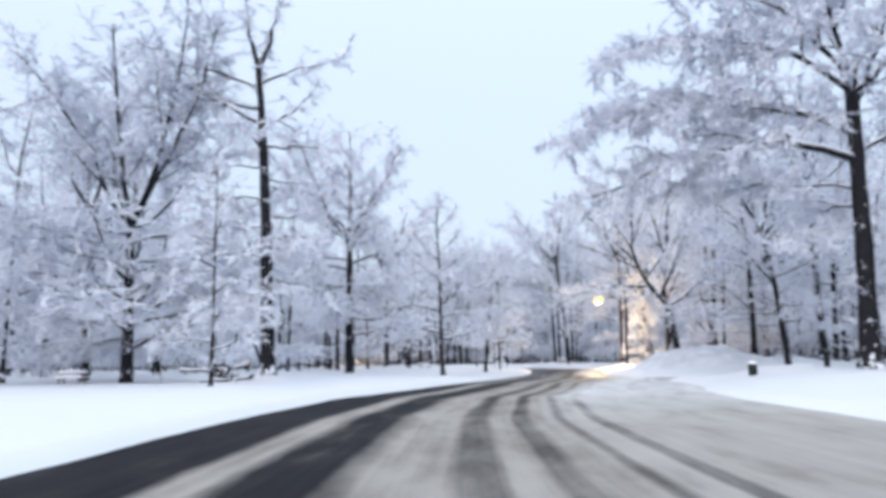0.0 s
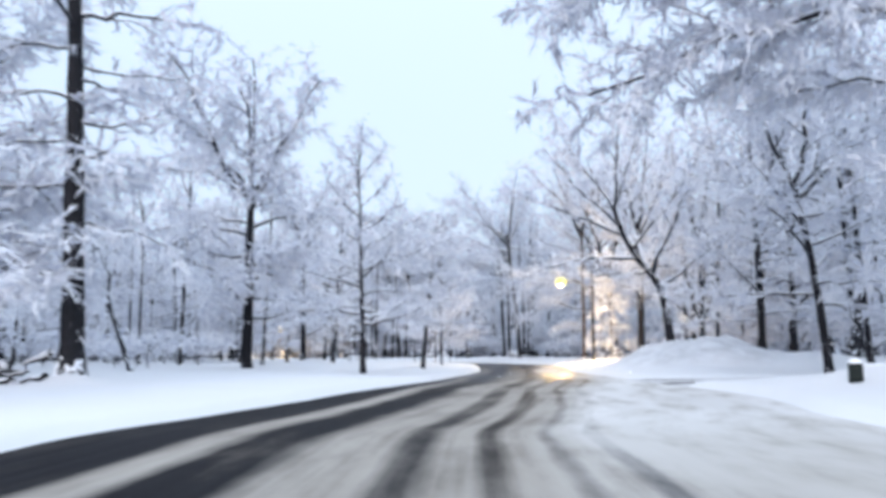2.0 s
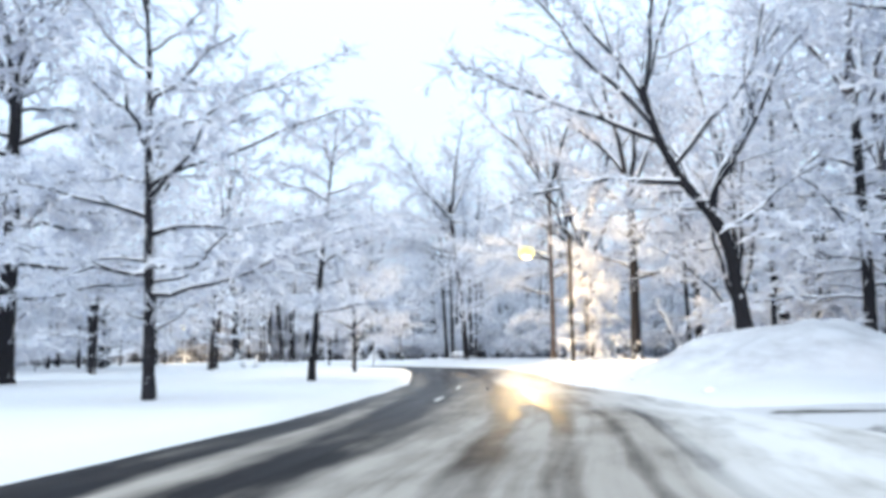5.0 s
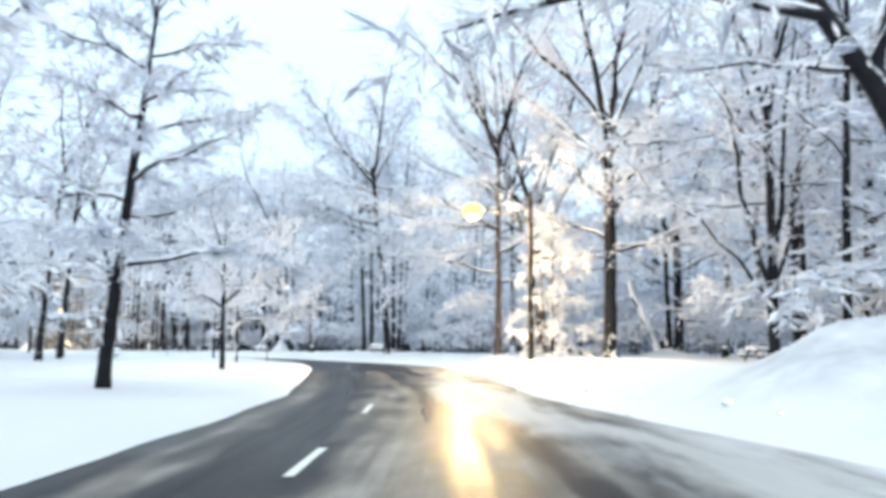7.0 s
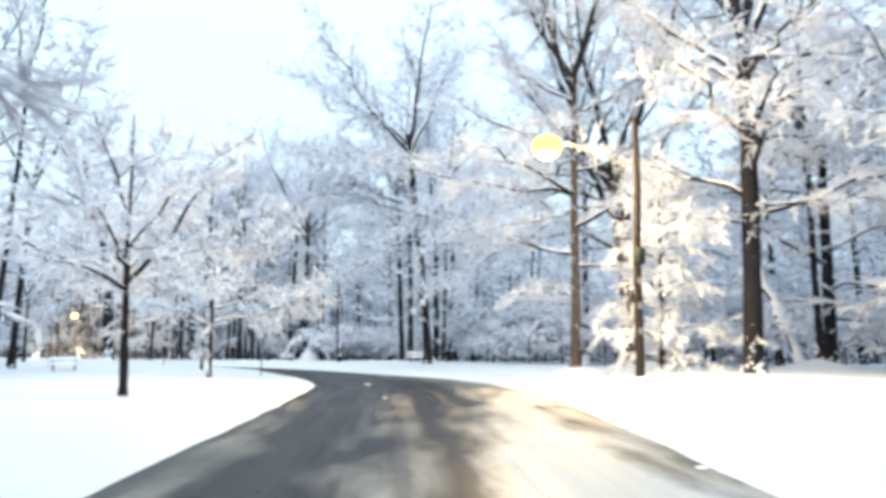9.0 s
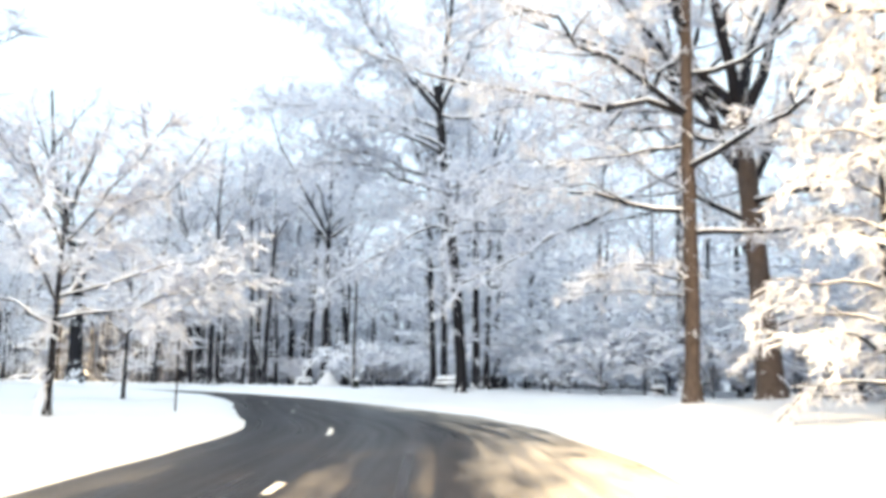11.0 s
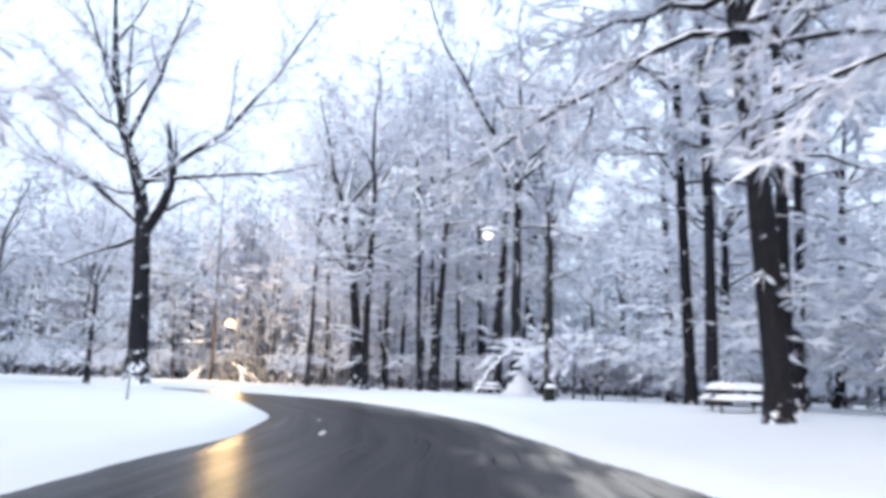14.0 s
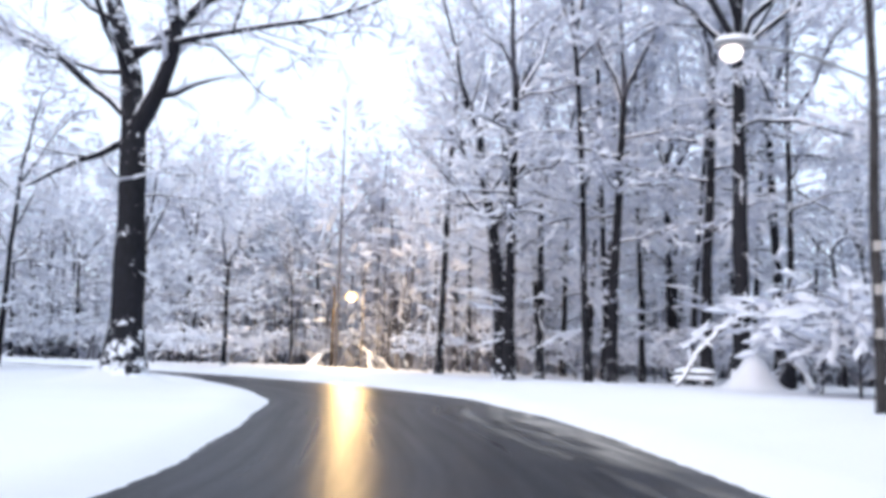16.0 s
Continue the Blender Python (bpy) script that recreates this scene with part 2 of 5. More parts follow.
    # snow drawn over the right-hand side before and beside the side way
    drawn = ramp(n, l, calc(n, l, "DIVIDE", calc(n, l, "ADD", u, calc(n, l, "MULTIPLY", wide, 2.4)), 16.0), [(0.57, 0.0), (0.68, 1.0)])
    reach = ramp(n, l, on, [(0.09, 0.08), (0.15, 0.35), (0.21, 0.95), (0.40, 1.0), (0.47, 0.0)])
    fresh = calc(n, l, "MULTIPLY", calc(n, l, "MULTIPLY", drawn, reach), ramp(n, l, blots, [(0.30, 0.35), (0.55, 1.0)]))
    fresh = calc(n, l, "MAXIMUM", fresh, calc(n, l, "MULTIPLY", spilt, 0.55))
    l.new(blend(n, l, fresh, blend(n, l, cover, tar, slush), blend(n, l, wide, (0.50, 0.495, 0.495), (0.76, 0.76, 0.765))), b.inputs["Base Color"])
    wet = calc(n, l, "ADD", calc(n, l, "MULTIPLY", thin, 0.25), ramp(n, l, on, [(0.28, 0.48), (0.40, 0.18)]))
    l.new(calc(n, l, "ADD", wet, calc(n, l, "MULTIPLY", cover, 0.32), True), b.inputs["Roughness"])
    l.new(ramp(n, l, on, [(0.25, 0.025), (0.38, 0.042), (0.6, 0.040), (0.8, 0.042)]), b.inputs["Specular IOR Level"])
    bump(n, l, b, calc(n, l, "ADD", calc(n, l, "MULTIPLY", cover, 0.8), calc(n, l, "MULTIPLY", grit, 0.25)), 0.25, 0.03)
    return m


# slush from the left edge across: metres and how much
TRACKS = [(0.0, 0.0), (2.3, 0.05), (2.7, 0.85), (3.1, 0.85), (3.6, 0.08), (4.5, 0.12), (5.1, 0.78), (6.15, 0.85), (6.45, 0.25), (6.75, 0.25), (7.05, 0.82), (7.5, 0.8), (7.68, 0.28), (7.86, 0.28),
          (8.15, 0.85), (8.65, 0.85), (8.78, 0.42), (8.9, 0.42), (9.05, 0.85), (9.5, 0.85), (9.64, 0.32), (9.82, 0.32), (9.98, 0.9), (16.0, 0.95)]
ROAD = road_material()
PACKED = snow_material("packed_snow", (0.58, 0.58, 0.60), 0.35, 0.3, wet=True)


# ---- mesh helpers ----
def unit(v):
    return v / (np.linalg.norm(v, axis=-1, keepdims=True) + 1e-9)


def mesh_of(name, verts, faces, material, smooth=True):
    me = bpy.data.meshes.new(name)
    me.from_pydata(np.asarray(verts).tolist(), [], faces if isinstance(faces, list) else faces.tolist())
    me.materials.append(material)
    if smooth:
        me.polygons.foreach_set("use_smooth", np.ones(len(me.polygons), bool))
    me.update()
    return me


def part(name, bm, material, parent, label=""):
    me = bpy.data.meshes.new(name)
    bm.to_mesh(me)
    bm.free()
    me.materials.append(material)
    ob = new(name, me)
    ob.parent = parent
    return tagged(ob, label)


def part_mesh(name, me, parent, label=""):
    ob = new(name, me)
    ob.parent = parent
    return tagged(ob, label)


def box(bm, size, at, turn=(0, 0, 0), bevel=0.0):
    made = bmesh.ops.create_cube(bm, size=1.0, matrix=Matrix.LocRotScale(at, Euler([radians(a) for a in turn]), size))
    if bevel:
        edges = {e for v in made["verts"] for e in v.link_edges}
        bmesh.ops.bevel(bm, geom=list(edges), offset=bevel, segments=2, affect="EDGES", profile=0.5)


class Hull:
    """Collects tubes and prisms into one mesh."""

    def __init__(self):
        self.v, self.f, self.count = [], [], 0

    def add(self, verts, faces):
        self.v.append(verts)
        self.f.extend((np.asarray(faces) + self.count).tolist())
        self.count += len(verts)

    def tube(self, pts, radii, sides=7):
        pts, radii = np.asarray(pts, float), np.asarray(radii, float)
        k = len(pts)
        d = np.gradient(pts, axis=0)
        d /= np.linalg.norm(d, axis=1)[:, None] + 1e-9
        ref = np.where(np.abs(d[:, 2:3]) > 0.9, np.array([[1.0, 0, 0]]), np.array([[0, 0, 1.0]]))
        a = np.cross(d, ref)
        for i in range(1, k):                              # keeps the ring from turning over
            if a[i] @ a[i - 1] < 0:
                a[i] = -a[i]
        a /= np.linalg.norm(a, axis=1)[:, None] + 1e-9
        b = np.cross(d, a)
        th = np.linspace(0, 2 * np.pi, sides, endpoint=False)
        ring = a[:, None] * np.cos(th)[None, :, None] + b[:, None] * np.sin(th)[None, :, None]
        v = (pts[:, None] + ring * radii[:, None, None]).reshape(-1, 3)
        f = [(i * sides + j, i * sides + (j + 1) % sides, (i + 1) * sides + (j + 1) % sides, (i + 1) * sides + j)
             for i in range(k - 1) for j in range(sides)]
        self.add(v, f)

    def prisms(self, p0, p1, r0, r1):
        n = len(p0)
        if not n:
            return
        d = p1 - p0
        d = d / (np.linalg.norm(d, axis=1)[:, None] + 1e-9)
        ref = np.where(np.abs(d[:, 2:3]) > 0.9, np.array([[1.0, 0, 0]]), np.array([[0, 0, 1.0]]))
        a = np.cross(d, ref)
        a /= np.linalg.norm(a, axis=1)[:, None] + 1e-9
        b = np.cross(d, a)
        vs = []
        for p, r in ((p0, r0), (p1, r1)):
            for th in (-0.5236, 1.5708, 3.6652):
                vs.append(p + (a * math.cos(th) - b * math.sin(th)) * np.reshape(r, (-1, 1)))
        v = np.stack(vs, 1).reshape(-1, 3)
        base = (np.arange(n) * 6)[:, None]
        f = np.concatenate([base + np.array([[j, (j + 1) % 3, 3 + (j + 1) % 3, 3 + j]]) for j in range(3)], 0)
        self.add(v, f)

    def spikes(self, p0, p1, r):
        n = len(p0)
        d = unit(p1 - p0)
        ref = np.where(np.abs(d[:, 2:3]) > 0.9, np.array([[1.0, 0, 0]]), np.array([[0, 0, 1.0]]))
        a = unit(np.cross(d, ref))
        b = np.cross(d, a)
        vs = [p0 + (a * math.cos(th) - b * math.sin(th)) * np.reshape(r, (-1, 1)) for th in (-0.5236, 1.5708, 3.6652)] + [p1]
        base = (np.arange(n) * 4)[:, None]
        self.add(np.stack(vs, 1).reshape(-1, 3), np.concatenate([base + np.array([t]) for t in ((0, 1, 3), (1, 2, 3), (2, 0, 3))], 0))

    def fronds(self, p0, p1, width, rng):
        """Flat ragged tufts of snow along a twig, each turned at random."""
        n = len(p0)
        d = unit(p1 - p0)
        side = unit(np.cross(d, rng.normal(0, 0.85, (n, 3)) + np.array([0, 0, 1.2])))
        width = np.reshape(width, (-1, 1)) * 0.5
        mid = p0 + (p1 - p0) * rng.uniform(0.25, 0.6, (n, 1))
        vs = [p0, mid + side * width, p1, mid - side * width * rng.uniform(0.5, 1.0, (n, 1))]
        base = (np.arange(n) * 4)[:, None]
        self.add(np.stack(vs, 1).reshape(-1, 3), np.concatenate([base + np.array([t]) for t in ((0, 1, 2), (0, 2, 3))], 0))

    def pads(self, p0, p1, width, height, rng):
        """Domed pillows of snow lying along twigs: a ridge over a kite, drooping at the sides."""
        n = len(p0)
        d = unit(p1 - p0)
        side = unit(np.cross(d, rng.normal(0, 0.22, (n, 3)) + np.array([0, 0, 1.0])))
        up = unit(np.cross(side, d))
        up = up * np.where(up[:, 2:3] < 0, -1, 1)
        width, height = np.reshape(width, (-1, 1)) * 0.5, np.reshape(height, (-1, 1))
        mid = p0 + (p1 - p0) * rng.uniform(0.35, 0.65, (n, 1))
        drop = np.array([0, 0, -1.0]) * height * rng.uniform(0.1, 0.9, (n, 1))
        vs = [p0, mid + side * width * rng.uniform(0.6, 1.2, (n, 1)) + drop, p1, mid - side * width * rng.uniform(0.6, 1.2, (n, 1)) + drop, mid + up * height]
        base = (np.arange(n) * 5)[:, None]
        self.add(np.stack(vs, 1).reshape(-1, 3), np.concatenate([base + np.array([t]) for t in ((0, 1, 4), (1, 2, 4), (2, 3, 4), (3, 0, 4))], 0))

    def mesh(self, name, material, smooth=True):
        return mesh_of(name, np.concatenate(self.v), self.f, material, smooth)


# ---- the ground plan: road edges by y ----
LEFT_Y = [-60, 12, 24, 38, 46, 52, 58.5, 69, 74, 84, 92, 103, 112, 120, 126, 131, 137, 144, 150, 155, 158, 162, 166, 172, 178, 185, 190, 197, 205, 211, 217, 320]
LEFT_X = [-6.2, -6.3, -6.0, -4.7, -2.5, -1.1, 0.3, 3.5, 4.6, 6.8, 8.3, 9.4, 10.2, 10.9, 11.3, 10.9, 9.75, 8.6, 7.9, 6.7, 5.9, 4.6, 2.7, -0.3, -3.4, -9.6, -14.5, -23.5, -47, -85, -225, -240]
RIGHT_Y = [-60, 21, 34, 42, 49.5, 56, 63, 77, 87, 92, 100, 112, 120, 130, 138, 143, 150, 157, 162, 167, 171, 176, 186, 194, 203, 213, 222, 230, 330]
RIGHT_X = [10.0, 10.3, 10.8, 12.0, 14.0, 14.4, 14.4, 15.2, 15.4, 15.9, 17.3, 19.4, 20.1, 20.3, 19.5, 18.1, 16.0, 13.9, 12.5, 10.6, 8.9, 6.5, 0.8, -7, -20, -43, -85, -225, -240]


def smooth_edge(ys, xs):
    yy = np.linspace(-60, 320, 761)
    xx = np.interp(yy, ys, xs)
    k = np.hanning(13)
    xp = np.concatenate([np.full(6, xx[0]), xx, xx[-1] + (xx[-1] - xx[-2]) * np.arange(1, 7)])
    return yy, np.convolve(xp, k / k.sum(), "valid")


YY, XL = smooth_edge(LEFT_Y, LEFT_X)
_, XR = smooth_edge(RIGHT_Y, RIGHT_X)


def off_road(x, y):
    """Metres from the road's edge, negative on the road; and whether the right side is the nearer."""
    xl, xr = np.interp(y, YY, XL), np.interp(y, YY, XR)
    sl = np.interp(y, YY, 1 / np.sqrt(1 + np.gradient(XL, YY) ** 2))
    sr = np.interp(y, YY, 1 / np.sqrt(1 + np.gradient(XR, YY) ** 2))
    a, b = (xl - x) * sl, (x - xr) * sr
    return np.maximum(a, b), b > a


def off_side_way(x, y):
    """Metres from the ploughed side way that leaves the road to the right."""
    ax, ay, bx, by = 11.0, 64.0, 240.0, 87.3
    t = np.clip(((x - ax) * (bx - ax) + (y - ay) * (by - ay)) / ((bx - ax) ** 2 + (by - ay) ** 2), 0, 1)
    return np.hypot(x - ax - t * (bx - ax), y - ay - t * (by - ay)) - 5.0


def wave(x, y, s, seed=0.0):
    return (np.sin(x / s + 1.3 * np.sin(y / s * 0.7 + seed)) + np.sin(y / s * 0.83 + 1.7 * np.sin(x / s * 0.6 + 2 * seed))) * 0.5


def ground_z(x, y):
    x, y = np.asarray(x, float), np.asarray(y, float)
    d, on_right = off_road(x, y)
    d = d + 0.06 * wave(x, y, 1.3, 1.0) + 0.03 * wave(x, y, 0.6, 2.0)
    e = off_side_way(x, y)
    d = np.minimum(d, np.where(on_right, e, 99))
    step = np.clip(d / 0.7, -0.4, 1)
    bank = 0.26 * np.sin(np.clip(step, -0.4, 1) * np.pi / 2)
    rise = np.clip((d - 0.7) / 6, 0, 1)
    rise = rise * rise * (3 - 2 * rise)
    far_right = np.where(on_right, 0.12 + 0.43 * np.clip((y + 20) / 40, 0, 1) * np.clip(1 - (y - 165) / 50, 0.0, 1), 0.12)
    z = bank + rise * far_right
    out = np.clip(d / 3, 0, 1)
    z = z + out * (0.05 * wave(x, y, 2.1, 0.4) + 0.07 * wave(x, y, 6.5, 0.9))
    # the ploughed heap between the side way and the road
    hx, hy = (x - 21.8) / 4.7, (y - 80.6) / 4.3
    r2 = hx * hx + hy * hy
    lump = 0.20 * wave(x, y, 0.5, 0.3) + 0.40 * wave(x, y, 1.25, 1.1)
    heap = (1.4 + 0.8 * lump) * np.clip(1 - r2 / 1.9, 0, 1) ** 1.2
    tail = (0.95 + lump) * np.exp(-(((x - 28) / 7) ** 2 + ((y - 84) / 5) ** 2))
    keep = np.clip((off_road(x, y)[0] + 0.2) / 1.2, 0, 1)
    z = z + (heap + tail) * keep
    for mx, my, mr, mh in MOUNDS:
        z = z + mh * np.exp(-((x - mx) ** 2 + (y - my) ** 2) / mr ** 2)
    return z


MOUNDS = [(-9.3, 177.7, 1.3, 0.75), (24.5, 127.5, 1.0, 0.35), (11.3, 193.0, 0.8, 1.7), (22.6, 113.2, 1.1, 0.35), (36, 124, 1.6, 0.6), (-6.5, 109, 2.0, 0.7), (-10.0, 41.5, 1.0, 0.2), (17.6, 50.0, 2.6, 0.42), (38.5, 126.8, 1.2, 0.5), (31.0, 134.5, 1.4, 0.4), (-11.0, 54.6, 0.9, 0.45)]


def zat(x, y):
    return float(ground_z(np.array([x]), np.array([y]))[0])


def build_ground():
    xs = np.concatenate([np.linspace(-900, -60, 22)[:-1], np.arange(-60, -16, 2.0), np.arange(-16, -9.6, 0.8), np.arange(-9.6, 27.9, 0.375), np.arange(27.9, 34, 0.8), np.arange(34, 80, 2.0), np.linspace(80, 900, 22)])
    ys = np.concatenate([np.linspace(-600, -30, 14)[:-1], np.arange(-30, 6, 1.0), np.arange(6, 205, 0.5), np.arange(205, 260, 1.5), np.linspace(260, 1200, 26)])
    gx, gy = np.meshgrid(xs, ys)
    z = ground_z(gx.ravel(), gy.ravel())
    v = np.stack([gx.ravel(), gy.ravel(), z], 1)
    nx, ny = len(xs), len(ys)
    i = (np.arange(ny - 1)[:, None] * nx + np.arange(nx - 1)[None, :]).ravel()
    f = np.stack([i, i + 1, i + nx + 1, i + nx], 1)
    me = mesh_of("ground", v, f, SNOW)
    r = ((v[:, 0] - 21.8) / 5.0) ** 2 + ((v[:, 1] - 80.4) / 4.6) ** 2 + 0.25 * wave(v[:, 0], v[:, 1], 0.8, 0.5)
    me.attributes.new("ploughed", "FLOAT", "POINT").data.foreach_set("value", np.clip((1.7 - r) / 0.9, 0, 1).astype(np.float32))
    ob = new("ground", me)
    return tagged(ob, "deep smooth white snow covering the park lawns", "snow ground", kind="structure")


def build_road():
    ys = np.concatenate([np.arange(-60, 205, 0.5), np.arange(205, 300, 2.0)])
    xl, xr = np.interp(ys, YY, XL) - 0.5, np.interp(ys, YY, XR) + 0.5
    k = 24
    s = np.linspace(0, 1, k)
    gx = xl[:, None] + (xr - xl)[:, None] * s[None]
    gy = np.repeat(ys[:, None], k, 1)
    sl = np.interp(ys, YY, 1 / np.sqrt(1 + np.gradient(XL, YY) ** 2))
    across = (gx - xl[:, None]) * sl[:, None] - 0.5
    z = 0.03 * (1 - (2 * s[None] - 1) ** 2) - 0.02 + 0 * gx
    v = np.stack([gx, gy, z], 2).reshape(-1, 3)
    n = len(ys)
    i = (np.arange(n - 1)[:, None] * k + np.arange(k - 1)[None, :]).ravel()
    f = np.stack([i, i + 1, i + k + 1, i + k], 1)
    me = mesh_of("road", v, f, ROAD)
    lay = me.uv_layers.new(name="along")
    idx = np.empty(len(me.loops), np.int32)
    me.loops.foreach_get("vertex_index", idx)
    lay.data.foreach_set("uv", np.stack([across.ravel()[idx], gy.ravel()[idx]], 1).ravel())
    sr = np.interp(ys, YY, 1 / np.sqrt(1 + np.gradient(XR, YY) ** 2))
    back = (xr[:, None] - gx) * sr[:, None] - 0.5
    lay = me.uv_layers.new(name="from_right")
    lay.data.foreach_set("uv", np.stack([back.ravel()[idx], gy.ravel()[idx]], 1).ravel())
    return tagged(new("road", me), "wet dark asphalt road with slush and wheel tracks", "road", kind="structure")


def build_side_way():
    xs, ys = np.concatenate([np.arange(11, 60, 0.8), np.arange(60, 240, 2.0)]), np.arange(54, 98, 0.8)
    gx, gy = np.meshgrid(xs, ys)
    z = 0.035 + 0.02 * wave(gx, gy, 0.7, 0.2) + 0.01 * wave(gx, gy, 2.3)
    z = np.where(off_side_way(gx, gy) > 0.6, -0.3, z)
    z = np.where(off_road(gx, gy)[0] < 0.0, -0.03, z)
    nx, ny = len(xs), len(ys)
    i = (np.arange(ny - 1)[:, None] * nx + np.arange(nx - 1)[None, :]).ravel()
    v = np.stack([gx, gy, z], 2).reshape(-1, 3)
    me = mesh_of("pavement_side_way", v, np.stack([i, i + 1, i + nx + 1, i + nx], 1), PACKED)
    bare = np.exp(-((gx - 16.6) / 3.0) ** 2 - ((gy - 62.6) / 1.1) ** 2) + 0.8 * np.exp(-((gx - 16) / 2.2) ** 2 - ((gy - 67.4) / 0.7) ** 2)
    me.attributes.new("wet", "FLOAT", "POINT").data.foreach_set("value", bare.ravel().astype(np.float32))
    ob = new("pavement_side_way", me)
    return tagged(ob, "ploughed side way of packed greyish snow", "side road", kind="structure")


build_ground()
build_road()
build_side_way()


# ---- trees ----
def limb_line(rng, p0, az, el, length, bend, n=7, wob=0.10):
    """A limb's middle line: azimuth (0 is +x) and elevation in degrees; bend: how far the elevation turns on the way."""
    pts, p = [np.array(p0, float)], np.array(p0, float)
    a, e = radians(az), radians(el)
    for i in range(n):
        e2 = e + radians(bend) * (i + 0.5) / n + rng.normal(0, wob)
        a2 = a + rng.normal(0, wob * 1.3)
        p = p + np.array([math.cos(e2) * math.cos(a2), math.cos(e2) * math.sin(a2), math.sin(e2)]) * length / n
        pts.append(p)
    return np.array(pts)


def along(pts, f):
    s = f * (len(pts) - 1)
    i = min(int(s), len(pts) - 2)
    return pts[i] + (pts[i + 1] - pts[i]) * (s - i), unit(pts[i + 1] - pts[i])


def make_tree(name, seed, height, r0, limbs, lean=(0, 0), twigs=5, sub=3, twig_r=0.028, twig_len=0.9, droop=-0.12,
              limb_twigs=1.0, second=1.0, material=None, bare_top=False, split=True, sides=9, low=0.12, top_r=0.14, line=None, gnarl=1.6, tufts=2.5, puff=3.6, load=0.32, spray=None, limb_bark=None):
    """A tree as an Empty with its trunk, its limbs and its snowy crown. limbs: rows of height, azimuth, elevation, length, bend, radius."""
    rng = np.random.default_rng(seed)
    root = new(name)
    root.empty_display_size = 0.3
    n = 15 if split else 9
    h = np.linspace(0, 1, n)
    trunk = np.stack([lean[0] * h ** 1.3, lean[1] * h ** 1.3, height * h - 0.25], 1)
    if line:
        way = np.array(line, float)
        zs = np.linspace(0, 1, n) * way[-1, 2]
        trunk = np.stack([np.interp(zs, way[:, 2], way[:, 0]), np.interp(zs, way[:, 2], way[:, 1]), zs - 0.25], 1)
    trunk[1:, :2] += np.cumsum(rng.normal(0, 0.012 * gnarl * height / n, (n - 1, 2)), 0)
    rad = r0 * (1 - (1 - top_r) * h ** 0.9)
    rad = rad * rng.uniform(0.92, 1.09, n) if split else rad
    rad[0] *= 1.35
    hull = Hull()
    hull.tube(np.concatenate([trunk[:1] - [[0, 0, 0.2]], trunk]), np.concatenate([[rad[0] * 1.25], rad]), sides)
    part_mesh("trunk", hull.mesh("trunk", material or TRUNK_BARK), root)
    src_p, src_d, src_l = [], [], []
    crown = Hull()
    whole = Hull()
    for z, az, el, length, bend, r in limbs:
        f = min(max((z + 0.25) / height, 0), 0.98)
        p0, _ = along(trunk, f)
        limb = Hull()
        spine = limb_line(rng, p0, az, el, length, bend, 7, 0.10 * gnarl)
        rr = np.linspace(r, max(r * 0.22, 0.02), len(spine))
        limb.tube(spine, rr, 6 if split else 5)
        m = max(3, int(length * 1.15 * second))
        for j in range(m):
            g = 0.22 + 0.76 * (j + rng.random()) / m
            q, d = along(spine, g)
            side = unit(np.cross(d, [0, 0, 1.0])) * (1 if j % 2 else -1)
            w = unit(d * rng.uniform(0.5, 1.0) + side * rng.uniform(0.5, 1.0) + np.array([0, 0, rng.uniform(-0.35, 0.35)]))
            ll = length * rng.uniform(0.22, 0.42) * (1.15 - 0.55 * g) + 0.4
            e = math.degrees(math.asin(np.clip(w[2], -1, 1)))
            sub_line = limb_line(rng, q, math.degrees(math.atan2(w[1], w[0])), e, ll, rng.uniform(-25, 15), 4 if split else 2, 0.16)
            r2 = max(r * (1 - 0.75 * g) * 0.5, 0.022)
            (limb if j % 3 == 0 else crown).tube(sub_line, np.linspace(r2, 0.014, len(sub_line)), 4 if split else 3)
            t = max(2, int(twigs * ll * 0.75))
            for x in (np.arange(t) + rng.random(t)) / t:
                q2, d2 = along(sub_line, 0.15 + 0.85 * x)
                src_p.append(q2), src_d.append(d2), src_l.append(twig_len * rng.uniform(0.6, 1.3))
        t = int(length * twigs * 0.5 * limb_twigs)
        for x in rng.random(t):
            q2, d2 = along(spine, 0.25 + 0.75 * x)
            src_p.append(q2), src_d.append(d2), src_l.append(twig_len * rng.uniform(0.6, 1.2))
        if split:
            part_mesh("limb", limb.mesh("limb", limb_bark or LIMB_BARK), root)
        else:
            whole.v += limb.v
            whole.f += [[i + whole.count for i in q] for q in limb.f]
            whole.count += limb.count
    if not split and whole.v:
        part_mesh("branching", whole.mesh("branching", TWIGS), root)
    if not bare_top:
        for x in rng.random(int(height * 0.35 * twigs)):
            q2, d2 = along(trunk, low + (1 - low) * x)
            az = rng.uniform(0, 6.28)
            src_p.append(q2), src_d.append(np.array([math.cos(az), math.sin(az), 0.1])), src_l.append(twig_len * 1.5)
    p, d, length = np.array(src_p), np.array(src_d), np.array(src_l)

    def shoots(p, d, length, r, r_end, spread, sag):
        w = unit(d * rng.uniform(0.2, 0.9, (len(p), 1)) + rng.normal(0, spread, (len(p), 3)) + np.array([0, 0, sag]))
        mid = p + w * (length * 0.5)[:, None]
        end = mid + unit(w + np.array([0, 0, sag * 1.6]) + rng.normal(0, 0.25, (len(p), 3))) * (length * 0.5)[:, None]
        crown.prisms(p, mid, np.full(len(p), r), np.full(len(p), (r + r_end) / 2))
        crown.spikes(mid, end, np.full(len(p), (r + r_end) / 2))
        return w, mid, end

